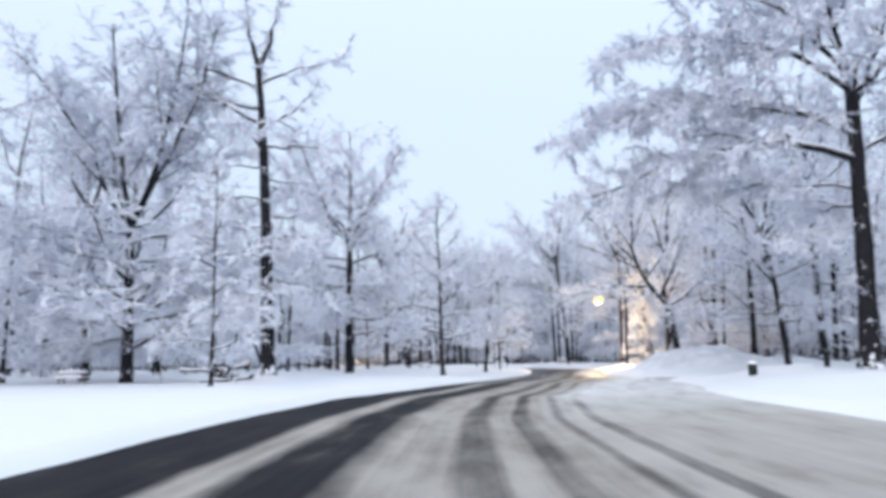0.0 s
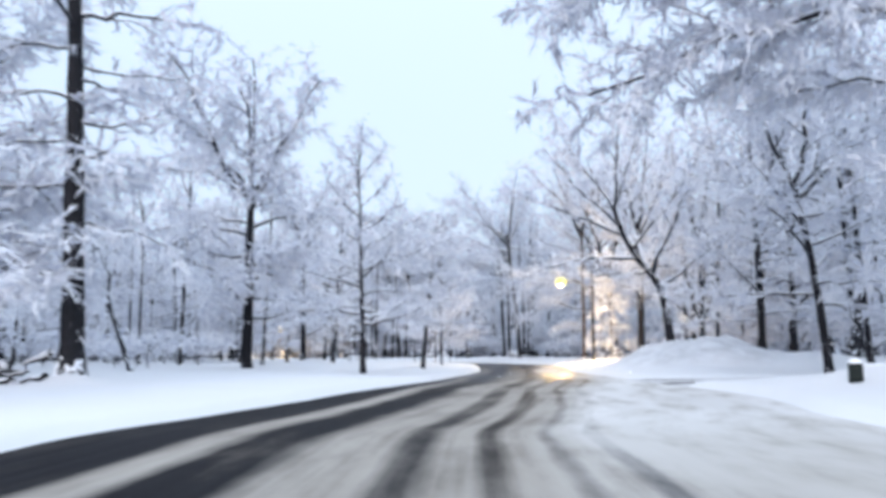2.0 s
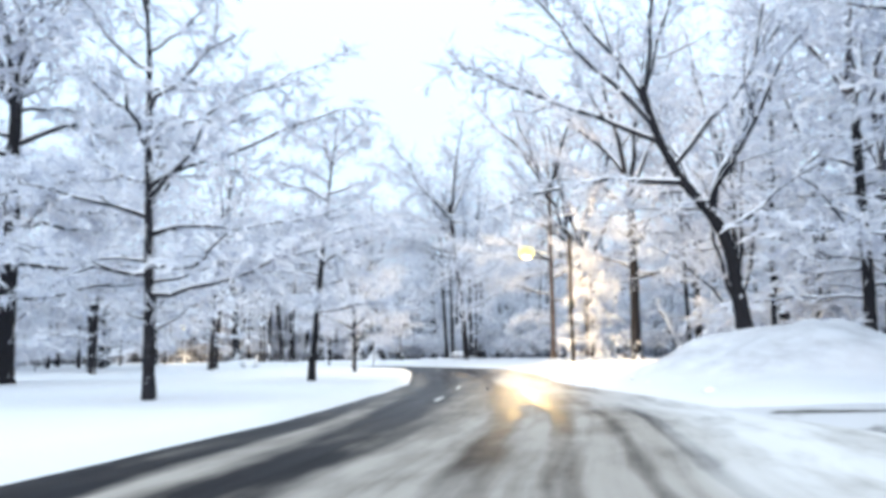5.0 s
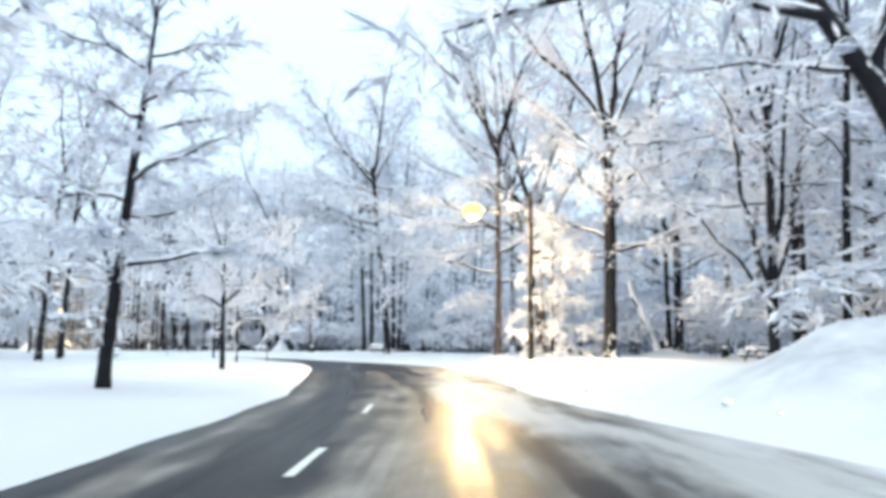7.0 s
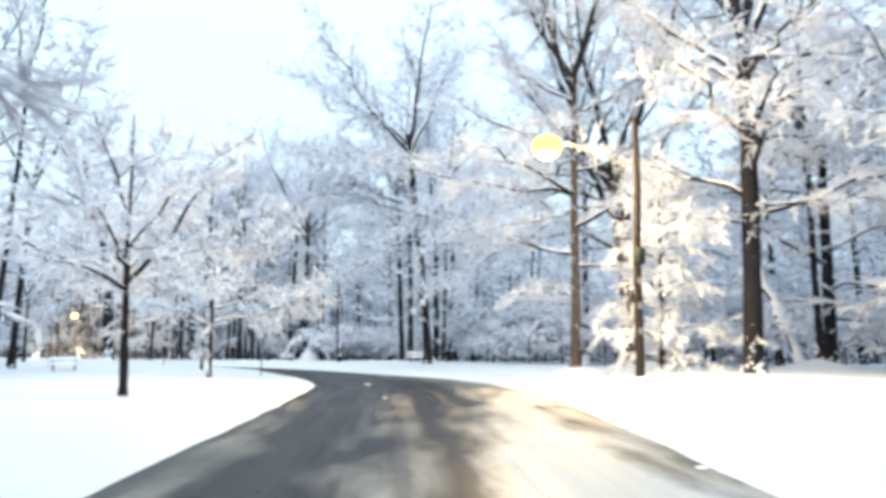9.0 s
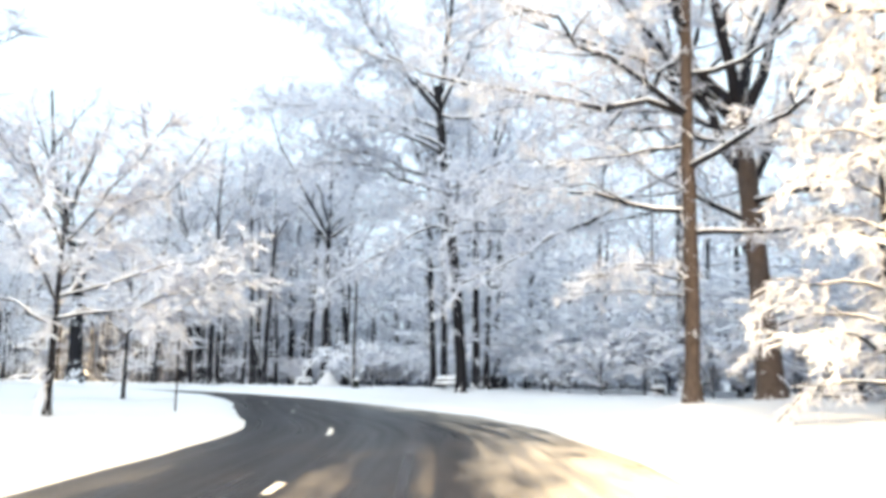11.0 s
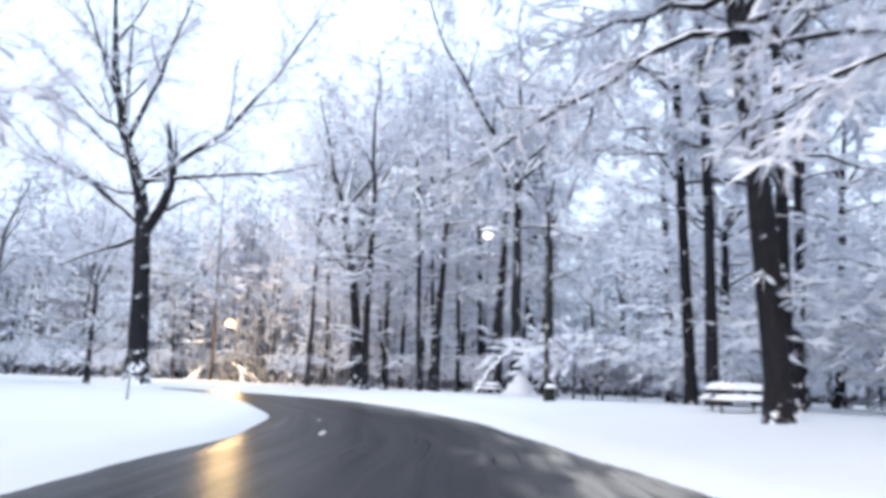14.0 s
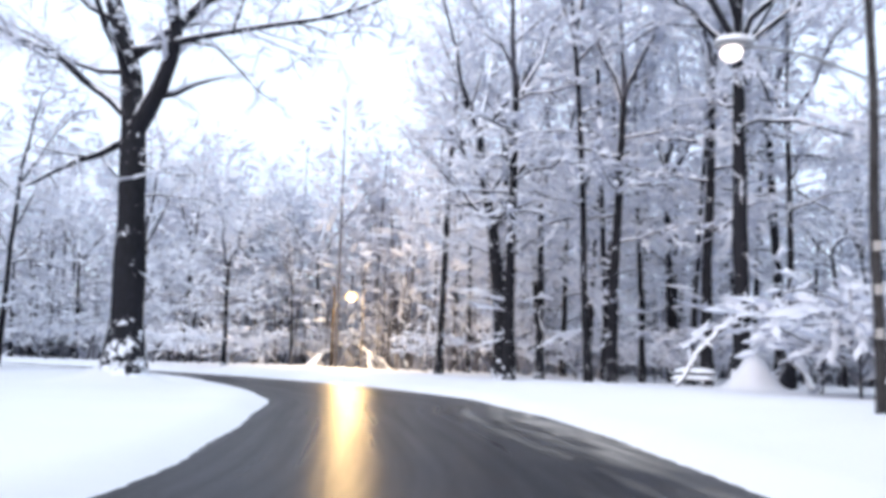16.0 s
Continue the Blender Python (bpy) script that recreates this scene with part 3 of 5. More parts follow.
    if split:
        w, mid, end = shoots(p, d, length, twig_r * 0.8, twig_r * 0.4, 0.55, droop)
    else:
        w = unit(d * rng.uniform(0.2, 0.9, (len(p), 1)) + rng.normal(0, 0.55, (len(p), 3)) * np.array([1, 1, 0.6]) + np.array([0, 0, droop]))
        mid, end = p + w * (length * 0.5)[:, None], p + w * length[:, None]
        crown.spikes(p, end, np.full(len(p), twig_r * 0.8))
    heavy = max(1, round(sub * tufts * load))
    for k in range(heavy):
        a = rng.random((len(p), 1))
        q = p + (end - p) * a
        w2 = unit(w * np.array([1, 1, 0.5]) + rng.normal(0, 0.32, w.shape) * np.array([1, 1, 0.4]) + np.array([0, 0, droop * 0.6]))
        ll = length * rng.uniform(0.5, 1.15, len(p))
        crown.pads(q - w2 * ll[:, None] * 0.4, q + w2 * ll[:, None] * 0.6, twig_r * puff * rng.uniform(0.7, 1.6, len(p)), twig_r * puff * rng.uniform(0.25, 0.6, len(p)), rng)
    for k in range(round(sub * tufts * 0.4)):
        a = rng.random((len(p), 1))
        q = p + (mid - p) * a if k % 2 == 0 else mid + (end - mid) * a
        w2 = unit(w * 0.7 + rng.normal(0, 0.6, w.shape) * np.array([1, 1, 0.4]) + np.array([0, 0, droop]))
        ll = length * rng.uniform(0.3, 0.8, len(p))
        crown.fronds(q, q + w2 * ll[:, None], twig_r * puff * rng.uniform(0.6, 1.3, len(p)), rng)
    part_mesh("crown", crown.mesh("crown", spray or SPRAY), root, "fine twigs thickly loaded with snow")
    return root


def oak_limbs(seed, height, count, low, r, reach, el=(5, 45), bend=(-25, 25)):
    rng = np.random.default_rng(seed)
    rows = []
    for i in range(count):
        f = low + (0.96 - low) * (i + 0.5 * rng.random()) / count
        size = reach * (1 - 0.62 * ((f - low) / (1 - low)) ** 1.4) * rng.uniform(0.8, 1.15)
        e = el[0] + (el[1] - el[0]) * (f - low) / (1 - low) + rng.uniform(-12, 12)
        rows.append((height * f, i * 137.5 + rng.uniform(-25, 25), e, size, rng.uniform(*bend), r * (1.05 - 0.75 * f) * 0.62))
    return rows


def crown_limbs(seed, height, fork, r, reach, low=0.35, lows=7, leaders=5, spread=(38, 74)):
    """Limbs of a broadleaf tree: spreading ones below, and leaders that rise from where the trunk divides."""
    rng = np.random.default_rng(seed)
    rows = []
    for i in range(lows):
        f = low + (0.93 - low) * (i + rng.random() * 0.6) / lows
        rows.append((fork * f, i * 137.5 + rng.uniform(-30, 30), rng.uniform(-4, 34), reach * rng.uniform(0.7, 1.1), rng.uniform(-28, 8), r * 0.34))
    for i in range(leaders):
        rows.append((fork * rng.uniform(0.86, 0.985), i * 360 / leaders + rng.uniform(-28, 28), rng.uniform(*spread), (height - fork) * rng.uniform(0.85, 1.12), rng.uniform(-12, 12), r * 0.5))
    return rows


def name_tree(ob, label, group=""):
    return tagged(ob, label, "tree", group)


def stand(ob, x, y, turn=0, size=1.0, sink=0.05):
    ob.matrix_world = Matrix.Translation((x, y, zat(x, y) - sink)) @ Matrix.Rotation(radians(turn), 4, "Z") @ Matrix.Scale(size, 4)
    return ob


# ---- the trees that stand by themselves ----
hero = []


def place_tree(x, y, label, seed, height, r0, limbs, turn=0, **kw):
    t = make_tree("tree", seed, height, r0, limbs, **kw)
    stand(t, x, y, turn)
    hero.append((x, y))
    return name_tree(t, label)


place_tree(-11.2, 55.2, "tall old oak with bare broken top limbs and snow-plastered trunk", 11, 20.5, 0.50,
           [(18.3, 175, 45, 7.5, -60, 0.18), (19.6, 10, 60, 5, 20, 0.22), (19.8, 200, 70, 5, 10, 0.20), (18.6, 0, 20, 6.5, -10, 0.12), (16.0, 178, 25, 6.5, -10, 0.16), (17.0, 185, 5, 5, 25, 0.14), (14.5, 0, -5, 5, 5, 0.13), (16.2, 350, 15, 4, 15, 0.12),
            ] + [(13.2, 170, 0, 5, -15, 0.09), (10.2, 0, -10, 3.6, 25, 0.10), (11, 200, 0, 5, -20, 0.09), (7.5, 170, 0, 5, -25, 0.08), (12, 90, 5, 5, -10, 0.09), (8.5, 300, 0, 5, -25, 0.08), (14, 260, 15, 5, -10, 0.1), (6, 20, -5, 4, -25, 0.07), (8.6, 20, 5, 4.5, -25, 0.08), (9.4, 190, 0, 5, -15, 0.08), (5.2, 150, 0, 4, -25, 0.06), (12.5, 15, 5, 5, -15, 0.08), (5.6, 280, 0, 4, -25, 0.06)],
           twigs=3.4, sub=4, second=0.9, low=0.1, gnarl=1.8, top_r=0.4, twig_r=0.042, lean=(-0.9, 0))
place_tree(-20.2, 55.9, "broad oak in the lawn with wide snow-covered limbs", 12, 10.5, 0.40, crown_limbs(3, 24, 10.5, 0.42, 10.0, 0.20, 18, 7), twigs=4.0, sub=5, twig_r=0.036, twig_len=1.1, top_r=0.6)
place_tree(-11.3, 42.4, "slender young tree with a thin straight stem in the lawn", 13, 11, 0.11, oak_limbs(4, 11, 16, 0.14, 0.13, 2.6, (5, 40)), twigs=6, sub=2)
place_tree(-10.1, 90.4, "tall oak with a dark bare lower trunk and high crown", 14, 14, 0.46, crown_limbs(5, 27, 14, 0.46, 8.5, 0.26, 17, 6, (40, 80)), twigs=3.8, sub=5, twig_r=0.036, twig_len=1.1, top_r=0.6)
place_tree(-0.5, 74.0, "medium tree with a narrow pointed snowy crown", 15, 14.5, 0.20, [(3.4, 2, 4, 6.0, 6, 0.06), (4.8, 14, 10, 6.2, 0, 0.07), (6.2, 348, 22, 6.2, -4, 0.08), (4.0, 186, 4, 5.6, -5, 0.06), (7.4, 8, 34, 6, -8, 0.07)] + oak_limbs(6, 14.5, 20, 0.2, 0.2, 4.8, (8, 55)), lean=(-0.4, 0), twigs=9, sub=4, twig_len=0.6, twig_r=0.02)
place_tree(3.65, 90.0, "leaning young tree with a wide snow-laden crown", 16, 12.5, 0.19, oak_limbs(7, 12.5, 20, 0.25, 0.2, 4.0, (0, 45), (-20, 15)), lean=(1.2, 0.2), twigs=12.0, sub=6, twig_r=0.016, twig_len=0.5, limb_bark=SNOWY_LIMB)
place_tree(6.07, 107.1, "small forked ornamental tree bowed with snow beside the road", 17, 7.8, 0.13,
           [(2.8, 200, 35, 4.2, -20, 0.08), (3.0, 330, 40, 4.0, -10, 0.08), (3.3, 90, 50, 4.0, -15, 0.08), (3.1, 265, 30, 4.2, -15, 0.07), (3.6, 160, 60, 4.2, -10, 0.07), (3.9, 20, 55, 4.2, -10, 0.07), (2.6, 120, 25, 3.8, -20, 0.06), (4.6, 250, 60, 3.2, 0, 0.05), (5, 60, 55, 3, 0, 0.05)], twigs=12, sub=4, twig_len=0.55, twig_r=0.022)
place_tree(6.36, 125.7, "small snow-laden tree with low arching branches", 18, 8.2, 0.12,
           [(2.4, 190, 30, 4.5, -25, 0.07), (2.6, 350, 30, 5.2, -25, 0.07), (3.2, 0, 36, 5.4, -20, 0.06), (4.0, 12, 48, 5.0, -12, 0.055), (2.6, 25, 22, 5.0, -18, 0.05), (4.6, 345, 55, 4.6, 0, 0.05), (5.4, 200, 48, 4.2, -5, 0.04), (2.9, 80, 40, 4, -15, 0.07), (3.0, 270, 30, 4.4, -20, 0.06), (3.4, 150, 55, 4.2, -10, 0.06), (3.7, 30, 55, 4.2, -10, 0.06), (4.4, 230, 60, 3.6, 0, 0.05), (5, 310, 60, 3, 0, 0.05)], twigs=11, sub=4, twig_len=0.55, twig_r=0.022, limb_bark=SNOWY_LIMB)
place_tree(4.3, 141.3, "snowy sapling with a thin dark stem at the inner bend", 19, 8.0, 0.10,
           [(2.8, 185, 30, 4.2, -22, 0.06), (3.0, 350, 25, 4.4, -22, 0.06), (3.1, 85, 40, 4, -15, 0.06), (3.3, 265, 30, 4.0, -20, 0.05), (3.8, 140, 55, 4.0, -10, 0.05), (4.2, 20, 55, 4.0, -10, 0.05), (4.8, 240, 60, 3.2, 0, 0.04)], twigs=10, sub=4, twig_len=0.55, twig_r=0.022)
place_tree(-17.3, 84.8, "thin crooked leaning tree standing in the lawn", 20, 11.2, 0.21, oak_limbs(9, 11.2, 9, 0.6, 0.16, 3.2, (10, 50)), line=[(0, 0, 0), (-0.9, 0, 2.5), (-1.9, 0, 5.3), (-1.75, 0, 7.0), (-3.6, 0, 11.2)], twigs=5, sub=2, gnarl=0.6)
place_tree(-9.0, 177.6, "great old oak with heavy bare spreading limbs beside the bend", 21, 25, 0.64,
           [(8.2, 5, 42, 7.0, 80, 0.40), (11.3, 0, 0, 11, 8, 0.17), (11.0, 2, 33, 14.5, 22, 0.21), (8.0, 183, -22, 5.0, 0, 0.18), (8.6, 180, 34, 11, -8, 0.20), (12.4, 172, 30, 9, 5, 0.13), (13.6, 10, 66, 10, 10, 0.18),
            ] + [(10, 270, 35, 8, 5, 0.15), (11, 95, 35, 9, 5, 0.16), (14.2, 120, 70, 9, 4, 0.18), (7.2, 350, -14, 4.5, -10, 0.06), (10.5, 188, 15, 9, 12, 0.12), (14.5, 184, 40, 9, 10, 0.13), (15.5, 240, 60, 8, 5, 0.15), (6.0, 20, 5, 3.5, -20, 0.05), (16, 40, 55, 7, 5, 0.13), (18.5, 190, 40, 6, 5, 0.1), (19.5, 350, 50, 6, 5, 0.1), (17.5, 90, 45, 7, 5, 0.1)],
           line=[(0, 0, 0), (-0.1, 0, 4), (-0.25, 0, 8.3), (-0.8, 0, 11.7), (-1.9, 0, 14), (-3.0, 0, 18), (-3.8, 0.3, 25)], twigs=3.0, sub=2, second=1.0, twig_r=0.026, top_r=0.12, gnarl=1.3)
place_tree(20.7, 80.9, "crooked roadside tree leaning with long limbs over the road", 22, 10, 0.33,
           [(6.0, 182, -9, 8.4, -14, 0.16), (5.0, 182, 10, 4.5, -30, 0.07), (4.1, 8, 30, 7, 10, 0.15), (4.7, 20, 68, 10, 5, 0.17), (5.2, 100, 55, 9, 5, 0.14), (4.9, 275, 45, 8, -10, 0.12), (7.6, 173, 24, 9, -6, 0.15), (8.2, 200, 45, 8, -5, 0.12),
            (9.0, 150, 60, 9, 0, 0.13), (9.6, 20, 66, 8, 0, 0.13), (9.4, 260, 50, 7, 0, 0.1), (7.8, 90, 50, 8, 0, 0.12), (6.6, 330, 55, 8, 0, 0.12)],
           line=[(0, 0, 0), (-0.2, 0, 1.5), (-0.6, 0, 4.0), (-1.3, 0, 5.1), (-2.4, -0.1, 6.2), (-3.4, -0.2, 8.0), (-4.0, -0.2, 10.0)], gnarl=1.1, top_r=0.42, twigs=3.2, sub=4, bare_top=True)
place_tree(23.0, 49.0, "massive roadside oak with long arching snow-topped limbs", 23, 17, 0.60,
           [(11.7, 179, 12, 16, -34, 0.27), (13.4, 175, 36, 16.5, -72, 0.24), (15.6, 177, 36, 15, -58, 0.20), (13.4, 186, 15, 13, -30, 0.12), (10.0, 165, 5, 9, -20, 0.11), (9.2, 95, 5, 7, -10, 0.12), (12, 20, 20, 8, 0, 0.16), (14, 260, 25, 9, -20, 0.16), (13, 90, 30, 9, -10, 0.16),
            (15.5, 330, 45, 10, 0, 0.2), (16, 190, 50, 11, -15, 0.2), (16.4, 100, 60, 11, 0, 0.2), (16.6, 10, 65, 10, 0, 0.18), (16.6, 230, 68, 10, 0, 0.18), (8, 200, 0, 6, -25, 0.09)], top_r=0.55, twigs=7.0, sub=5, second=1.25)
place_tree(26.9, 71.0, "dark tree leaning over a picnic lawn in snow", 24, 12, 0.27, crown_limbs(12, 22, 12, 0.32, 8.0, 0.34, 11, 6), top_r=0.6, lean=(-1.6, 0), twigs=4.4, sub=5)
place_tree(30.2, 101.6, "multi-stemmed dark tree with upright forked limbs", 25, 12, 0.27,
           [(3.3, 160, 62, 11, 15, 0.16), (3.6, 20, 66, 12, 12, 0.17), (3.9, 270, 68, 11, 10, 0.15), (2.9, 185, 42, 9, 0, 0.1)] + crown_limbs(13, 23, 12, 0.28, 6, 0.5, 6, 4, (55, 80)), top_r=0.6, twigs=4.6, sub=4, twig_len=0.66, twig_r=0.021)
place_tree(28.6, 116.4, "tall oak with a forked trunk behind the snowbank", 26, 15, 0.44,
           [(8.5, 20, 62, 13, 12, 0.28), (12, 150, 40, 9, 0, 0.16), (6.2, 200, 5, 5, -20, 0.08), (7, 330, 5, 6, -15, 0.09)] + crown_limbs(14, 28, 15, 0.44, 8, 0.4, 9, 5), top_r=0.6, twigs=4.8, sub=4, twig_len=0.75, twig_r=0.021, second=1.2)
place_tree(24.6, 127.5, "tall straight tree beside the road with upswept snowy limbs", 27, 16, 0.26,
           [(8.0, 182, -12, 5, -5, 0.07), (9, 178, 15, 10, 0, 0.13), (3.7, 188, 2, 3.8, -14, 0.05), (3.2, 168, 4, 3.4, -14, 0.05), (4.1, 200, 5, 3.2, -14, 0.045)] + crown_limbs(15, 28, 16, 0.36, 8, 0.3, 10, 5), top_r=0.6, twigs=7.0, sub=4, twig_r=0.014, twig_len=0.58, second=1.3, material=LAMPLIT_BARK)
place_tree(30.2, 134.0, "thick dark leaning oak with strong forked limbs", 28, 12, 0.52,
           [(8.2, 12, 50, 11, 15, 0.3), (8.6, 185, 48, 10, 10, 0.24), (11, 180, 15, 11, 0, 0.17)] + crown_limbs(16, 27, 12, 0.5, 9, 0.5, 7, 6), top_r=0.6, lean=(-1.2, 0), twigs=4.6, sub=4, twig_len=0.66, twig_r=0.021, material=LAMPLIT_BARK)
place_tree(20.6, 154.0, "tall dark oak with a shaggy trunk by the picnic table", 29, 19, 0.37,
           [(10.0, 182, -14, 9, -34, 0.12), (13, 185, 15, 9, 0, 0.14), (12, 0, 10, 10, 20, 0.15), (9.5, 355, 5, 9, 15, 0.1), (10, 265, 5, 9, 5, 0.12), (12, 188, 8, 11, -22, 0.12), (14.5, 198, 18, 11.5, -28, 0.12), (16, 175, 28, 11, -32, 0.12), (15, 225, 15, 10, -28, 0.11)] + crown_limbs(17, 31, 19, 0.38, 8.0, 0.5, 6, 5), top_r=0.6, twigs=4.6, sub=4, twig_len=0.85, twig_r=0.024, second=1.5, lean=(-1.9, 0))
place_tree(20.0, 168.2, "tall slim bare trunk of a twin pair beside the lawn", 30, 18, 0.27, crown_limbs(18, 28, 18, 0.3, 6, 0.5, 8, 4, (55, 80)), top_r=0.55, lean=(-0.8, 0), twigs=3.6, sub=4)
place_tree(20.75, 167.3, "tall slim dark trunk standing close beside its twin", 31, 18, 0.27, crown_limbs(19, 28, 18, 0.3, 6, 0.5, 8, 4, (55, 80)), top_r=0.55, lean=(-0.6, 0), twigs=3.6, sub=4)
place_tree(10.8, 193.5, "tall woodland oak with a high fork full of snow", 32, 15.5, 0.40,
           [(14, 160, 48, 9, 5, 0.2), (14.5, 350, 25, 8, 15, 0.16), (15, 80, 60, 9, 5, 0.2), (14.8, 250, 55, 8, 5, 0.18)] + crown_limbs(20, 30, 15.5, 0.38, 6.5, 0.7, 4, 5), top_r=0.6, twigs=3.4, sub=4)
place_tree(13.0, 199.0, "slender tree with a crooked broken branch in the wood", 33, 14, 0.21, [(10, 350, -35, 5, -15, 0.08)] + crown_limbs(21, 24, 14, 0.22, 5, 0.6, 5, 3, (55, 80)), top_r=0.5, twigs=3.4, sub=4)

place_tree(25.9, 119.3, "bowed young tree hung with drooping pinkish-lit snow", 34, 9.5, 0.13, oak_limbs(23, 9.5, 34, 0.05, 0.12, 3.2, (20, 45), (-85, -45)), twigs=9, sub=6, twig_r=0.014, twig_len=0.5, droop=-0.35, gnarl=1.0)

place_tree(31.5, 147.0, "snow-plastered oak reaching long drooping limbs towards the road", 36, 17, 0.27,
           [(12.2, 188, -31, 14.6, 8, 0.20), (13.8, 185, -24, 13.5, 4, 0.15), (11, 200, -8, 8, -12, 0.09)] + crown_limbs(26, 28, 17, 0.36, 7, 0.5, 6, 5, (48, 78)),
           top_r=0.6, twigs=4.2, sub=4, twig_len=0.8, twig_r=0.023, gnarl=1.0, material=SNOWY_LIMB)
place_tree(-4.2, 208.0, "dark woodland oak leaning with a forked crown", 35, 17, 0.52,
           [(9.5, 20, 62, 10, 14, 0.20), (10.5, 178, 40, 9, 12, 0.15), (13, 185, 52, 9, 8, 0.15), (12, 10, 50, 8, 14, 0.13), (8.0, 190, 25, 6, -20, 0.08)] + crown_limbs(24, 28, 17, 0.40, 6, 0.6, 5, 4, (55, 80)),
           line=[(0, 0, 0), (-0.3, 0, 5), (-0.9, 0, 10), (-1.7, 0, 14), (-2.0, 0, 17)], top_r=0.5, twigs=3.2, sub=3, gnarl=0.9)

# ---- repeated park and woodland trees ----
WOOD_LABELS = {"park": "snow-covered oak of the open park", "slim": "slender snowy woodland tree with a dark straight trunk",
               "tall": "tall woodland tree with upswept snowy limbs", "bush": "low shrub bowed under thick snow"}
makers = {
    "park": [lambda i=i: make_tree("tree", 60 + i, 11 + i, 0.37, crown_limbs(40 + i, 24, 11 + i, 0.40, 8.0, 0.18, 12, 5), twigs=2.0, sub=7, tufts=1, puff=3.5, twig_r=0.062, twig_len=1.35, split=False, sides=7, second=0.85, top_r=0.55) for i in range(4)],
    "tall": [lambda i=i: make_tree("tree", 70 + i, 15 + i, 0.32, crown_limbs(50 + i, 28, 15 + i, 0.34, 6.6, 0.42, 7, 4, (55, 80)), lean=((-1) ** i * 0.6, 0.3), twigs=2.0, sub=7, tufts=1, puff=3.5, twig_r=0.062, twig_len=1.35, split=False, sides=7, second=0.85, top_r=0.55) for i in range(3)],
    "slim": [lambda i=i: make_tree("tree", 80 + i, 18 + i, 0.21, crown_limbs(55 + i, 27, 18 + i, 0.24, 4.6, 0.42, 8, 3, (60, 82)), lean=((-1) ** i * 0.8, 0.4 * i), twigs=2.0, sub=7, tufts=1, puff=3.5, twig_r=0.062, twig_len=1.3, split=False, sides=6, second=0.85, top_r=0.5) for i in range(4)],
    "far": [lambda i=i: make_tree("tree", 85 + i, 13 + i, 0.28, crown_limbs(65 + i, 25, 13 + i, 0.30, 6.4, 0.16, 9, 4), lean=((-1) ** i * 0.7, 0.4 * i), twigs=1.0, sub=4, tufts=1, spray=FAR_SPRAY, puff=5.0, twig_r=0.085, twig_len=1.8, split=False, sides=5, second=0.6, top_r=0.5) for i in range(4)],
    "bush": [lambda i=i: make_tree("shrub", 90 + i, 2.4, 0.04, [(0.15 + 0.1 * k, 360 * k / 8 + 20 * i + 13 * (k % 3), 66, 2.2 + 0.35 * (k % 3), -70, 0.022) for k in range(8)], twigs=1.9, sub=6, tufts=1, puff=4.2, twig_r=0.045, twig_len=0.75, split=False, sides=5) for i in range(3)],
    "thicket": [lambda i=i: make_tree("shrub", 95 + i, 4.6, 0.05, [(0.3 + 0.25 * (k % 7), 360 * k / 11 + 31 * i, 72 - 5 * (k % 4), 3.6 + 0.5 * (k % 3), -80, 0.03) for k in range(15)], twigs=2.6, sub=6, tufts=1, puff=4.0, twig_r=0.045, twig_len=0.8, split=False, sides=5) for i in range(2)],
}
WOOD_LABELS["thicket"] = "tall thicket hanging full of snow"
WOOD_LABELS["far"] = "snow-whitened tree deep in the wood"
first = {}
rs = np.random.default_rng(5)
taken = list(hero)


def put(kind, x, y, size=1.0, turn=None):
    k = rs.integers(len(makers[kind]))
    turn = rs.uniform(0, 360) if turn is None else turn
    if (kind, k) not in first:
        t = makers[kind][k]()
        tagged(t, WOOD_LABELS[kind], "shrub" if kind in ("bush", "thicket") else "tree", {"bush": "shrubs of the wood", "thicket": "shrubs of the wood"}.get(kind, "trees of the park and wood"))
        first[kind, k] = t
        return stand(t, x, y, turn, size)
    m = Matrix.Translation((x, y, zat(x, y) - 0.05)) @ Matrix.Rotation(radians(turn), 4, "Z") @ Matrix.Scale(size, 4)
    made = copy_thing(first[kind, k], Matrix())
    made.matrix_basis = m
    return made


def scatter(n, x0, x1, y0, y1, gap, clear_left, clear_right, kinds, sizes=(0.8, 1.12), margin=lambda x, y: True):
    done = 0
    for _ in range(n * 30):
        if done >= n:
            break
        x, y = rs.uniform(x0, x1), rs.uniform(y0, y1)
        d, on_right = off_road(np.array([x]), np.array([y]))
        if d[0] < (clear_right if on_right[0] else clear_left) or (on_right[0] and off_side_way(np.array([x]), np.array([y]))[0] < 3) or not margin(x, y):
            continue
        f = min(max(((x - 13) * -37.4 + (y - 147) * 80) / 7798.8, 0), 1)      # the far lamp's light reaches the bend
        if math.hypot(x + 24.4, y - 227) < 12.0:
            continue
        if kinds != ["bush"] and math.hypot(x - 13 + 37.4 * f, y - 147 - 80 * f) < 6.0:
            continue
        if any((x - a) ** 2 + (y - b) ** 2 < gap * gap for a, b in taken):
            continue
        taken.append((x, y))
        put(kinds[rs.integers(len(kinds))], x, y, rs.uniform(*sizes))
        done += 1


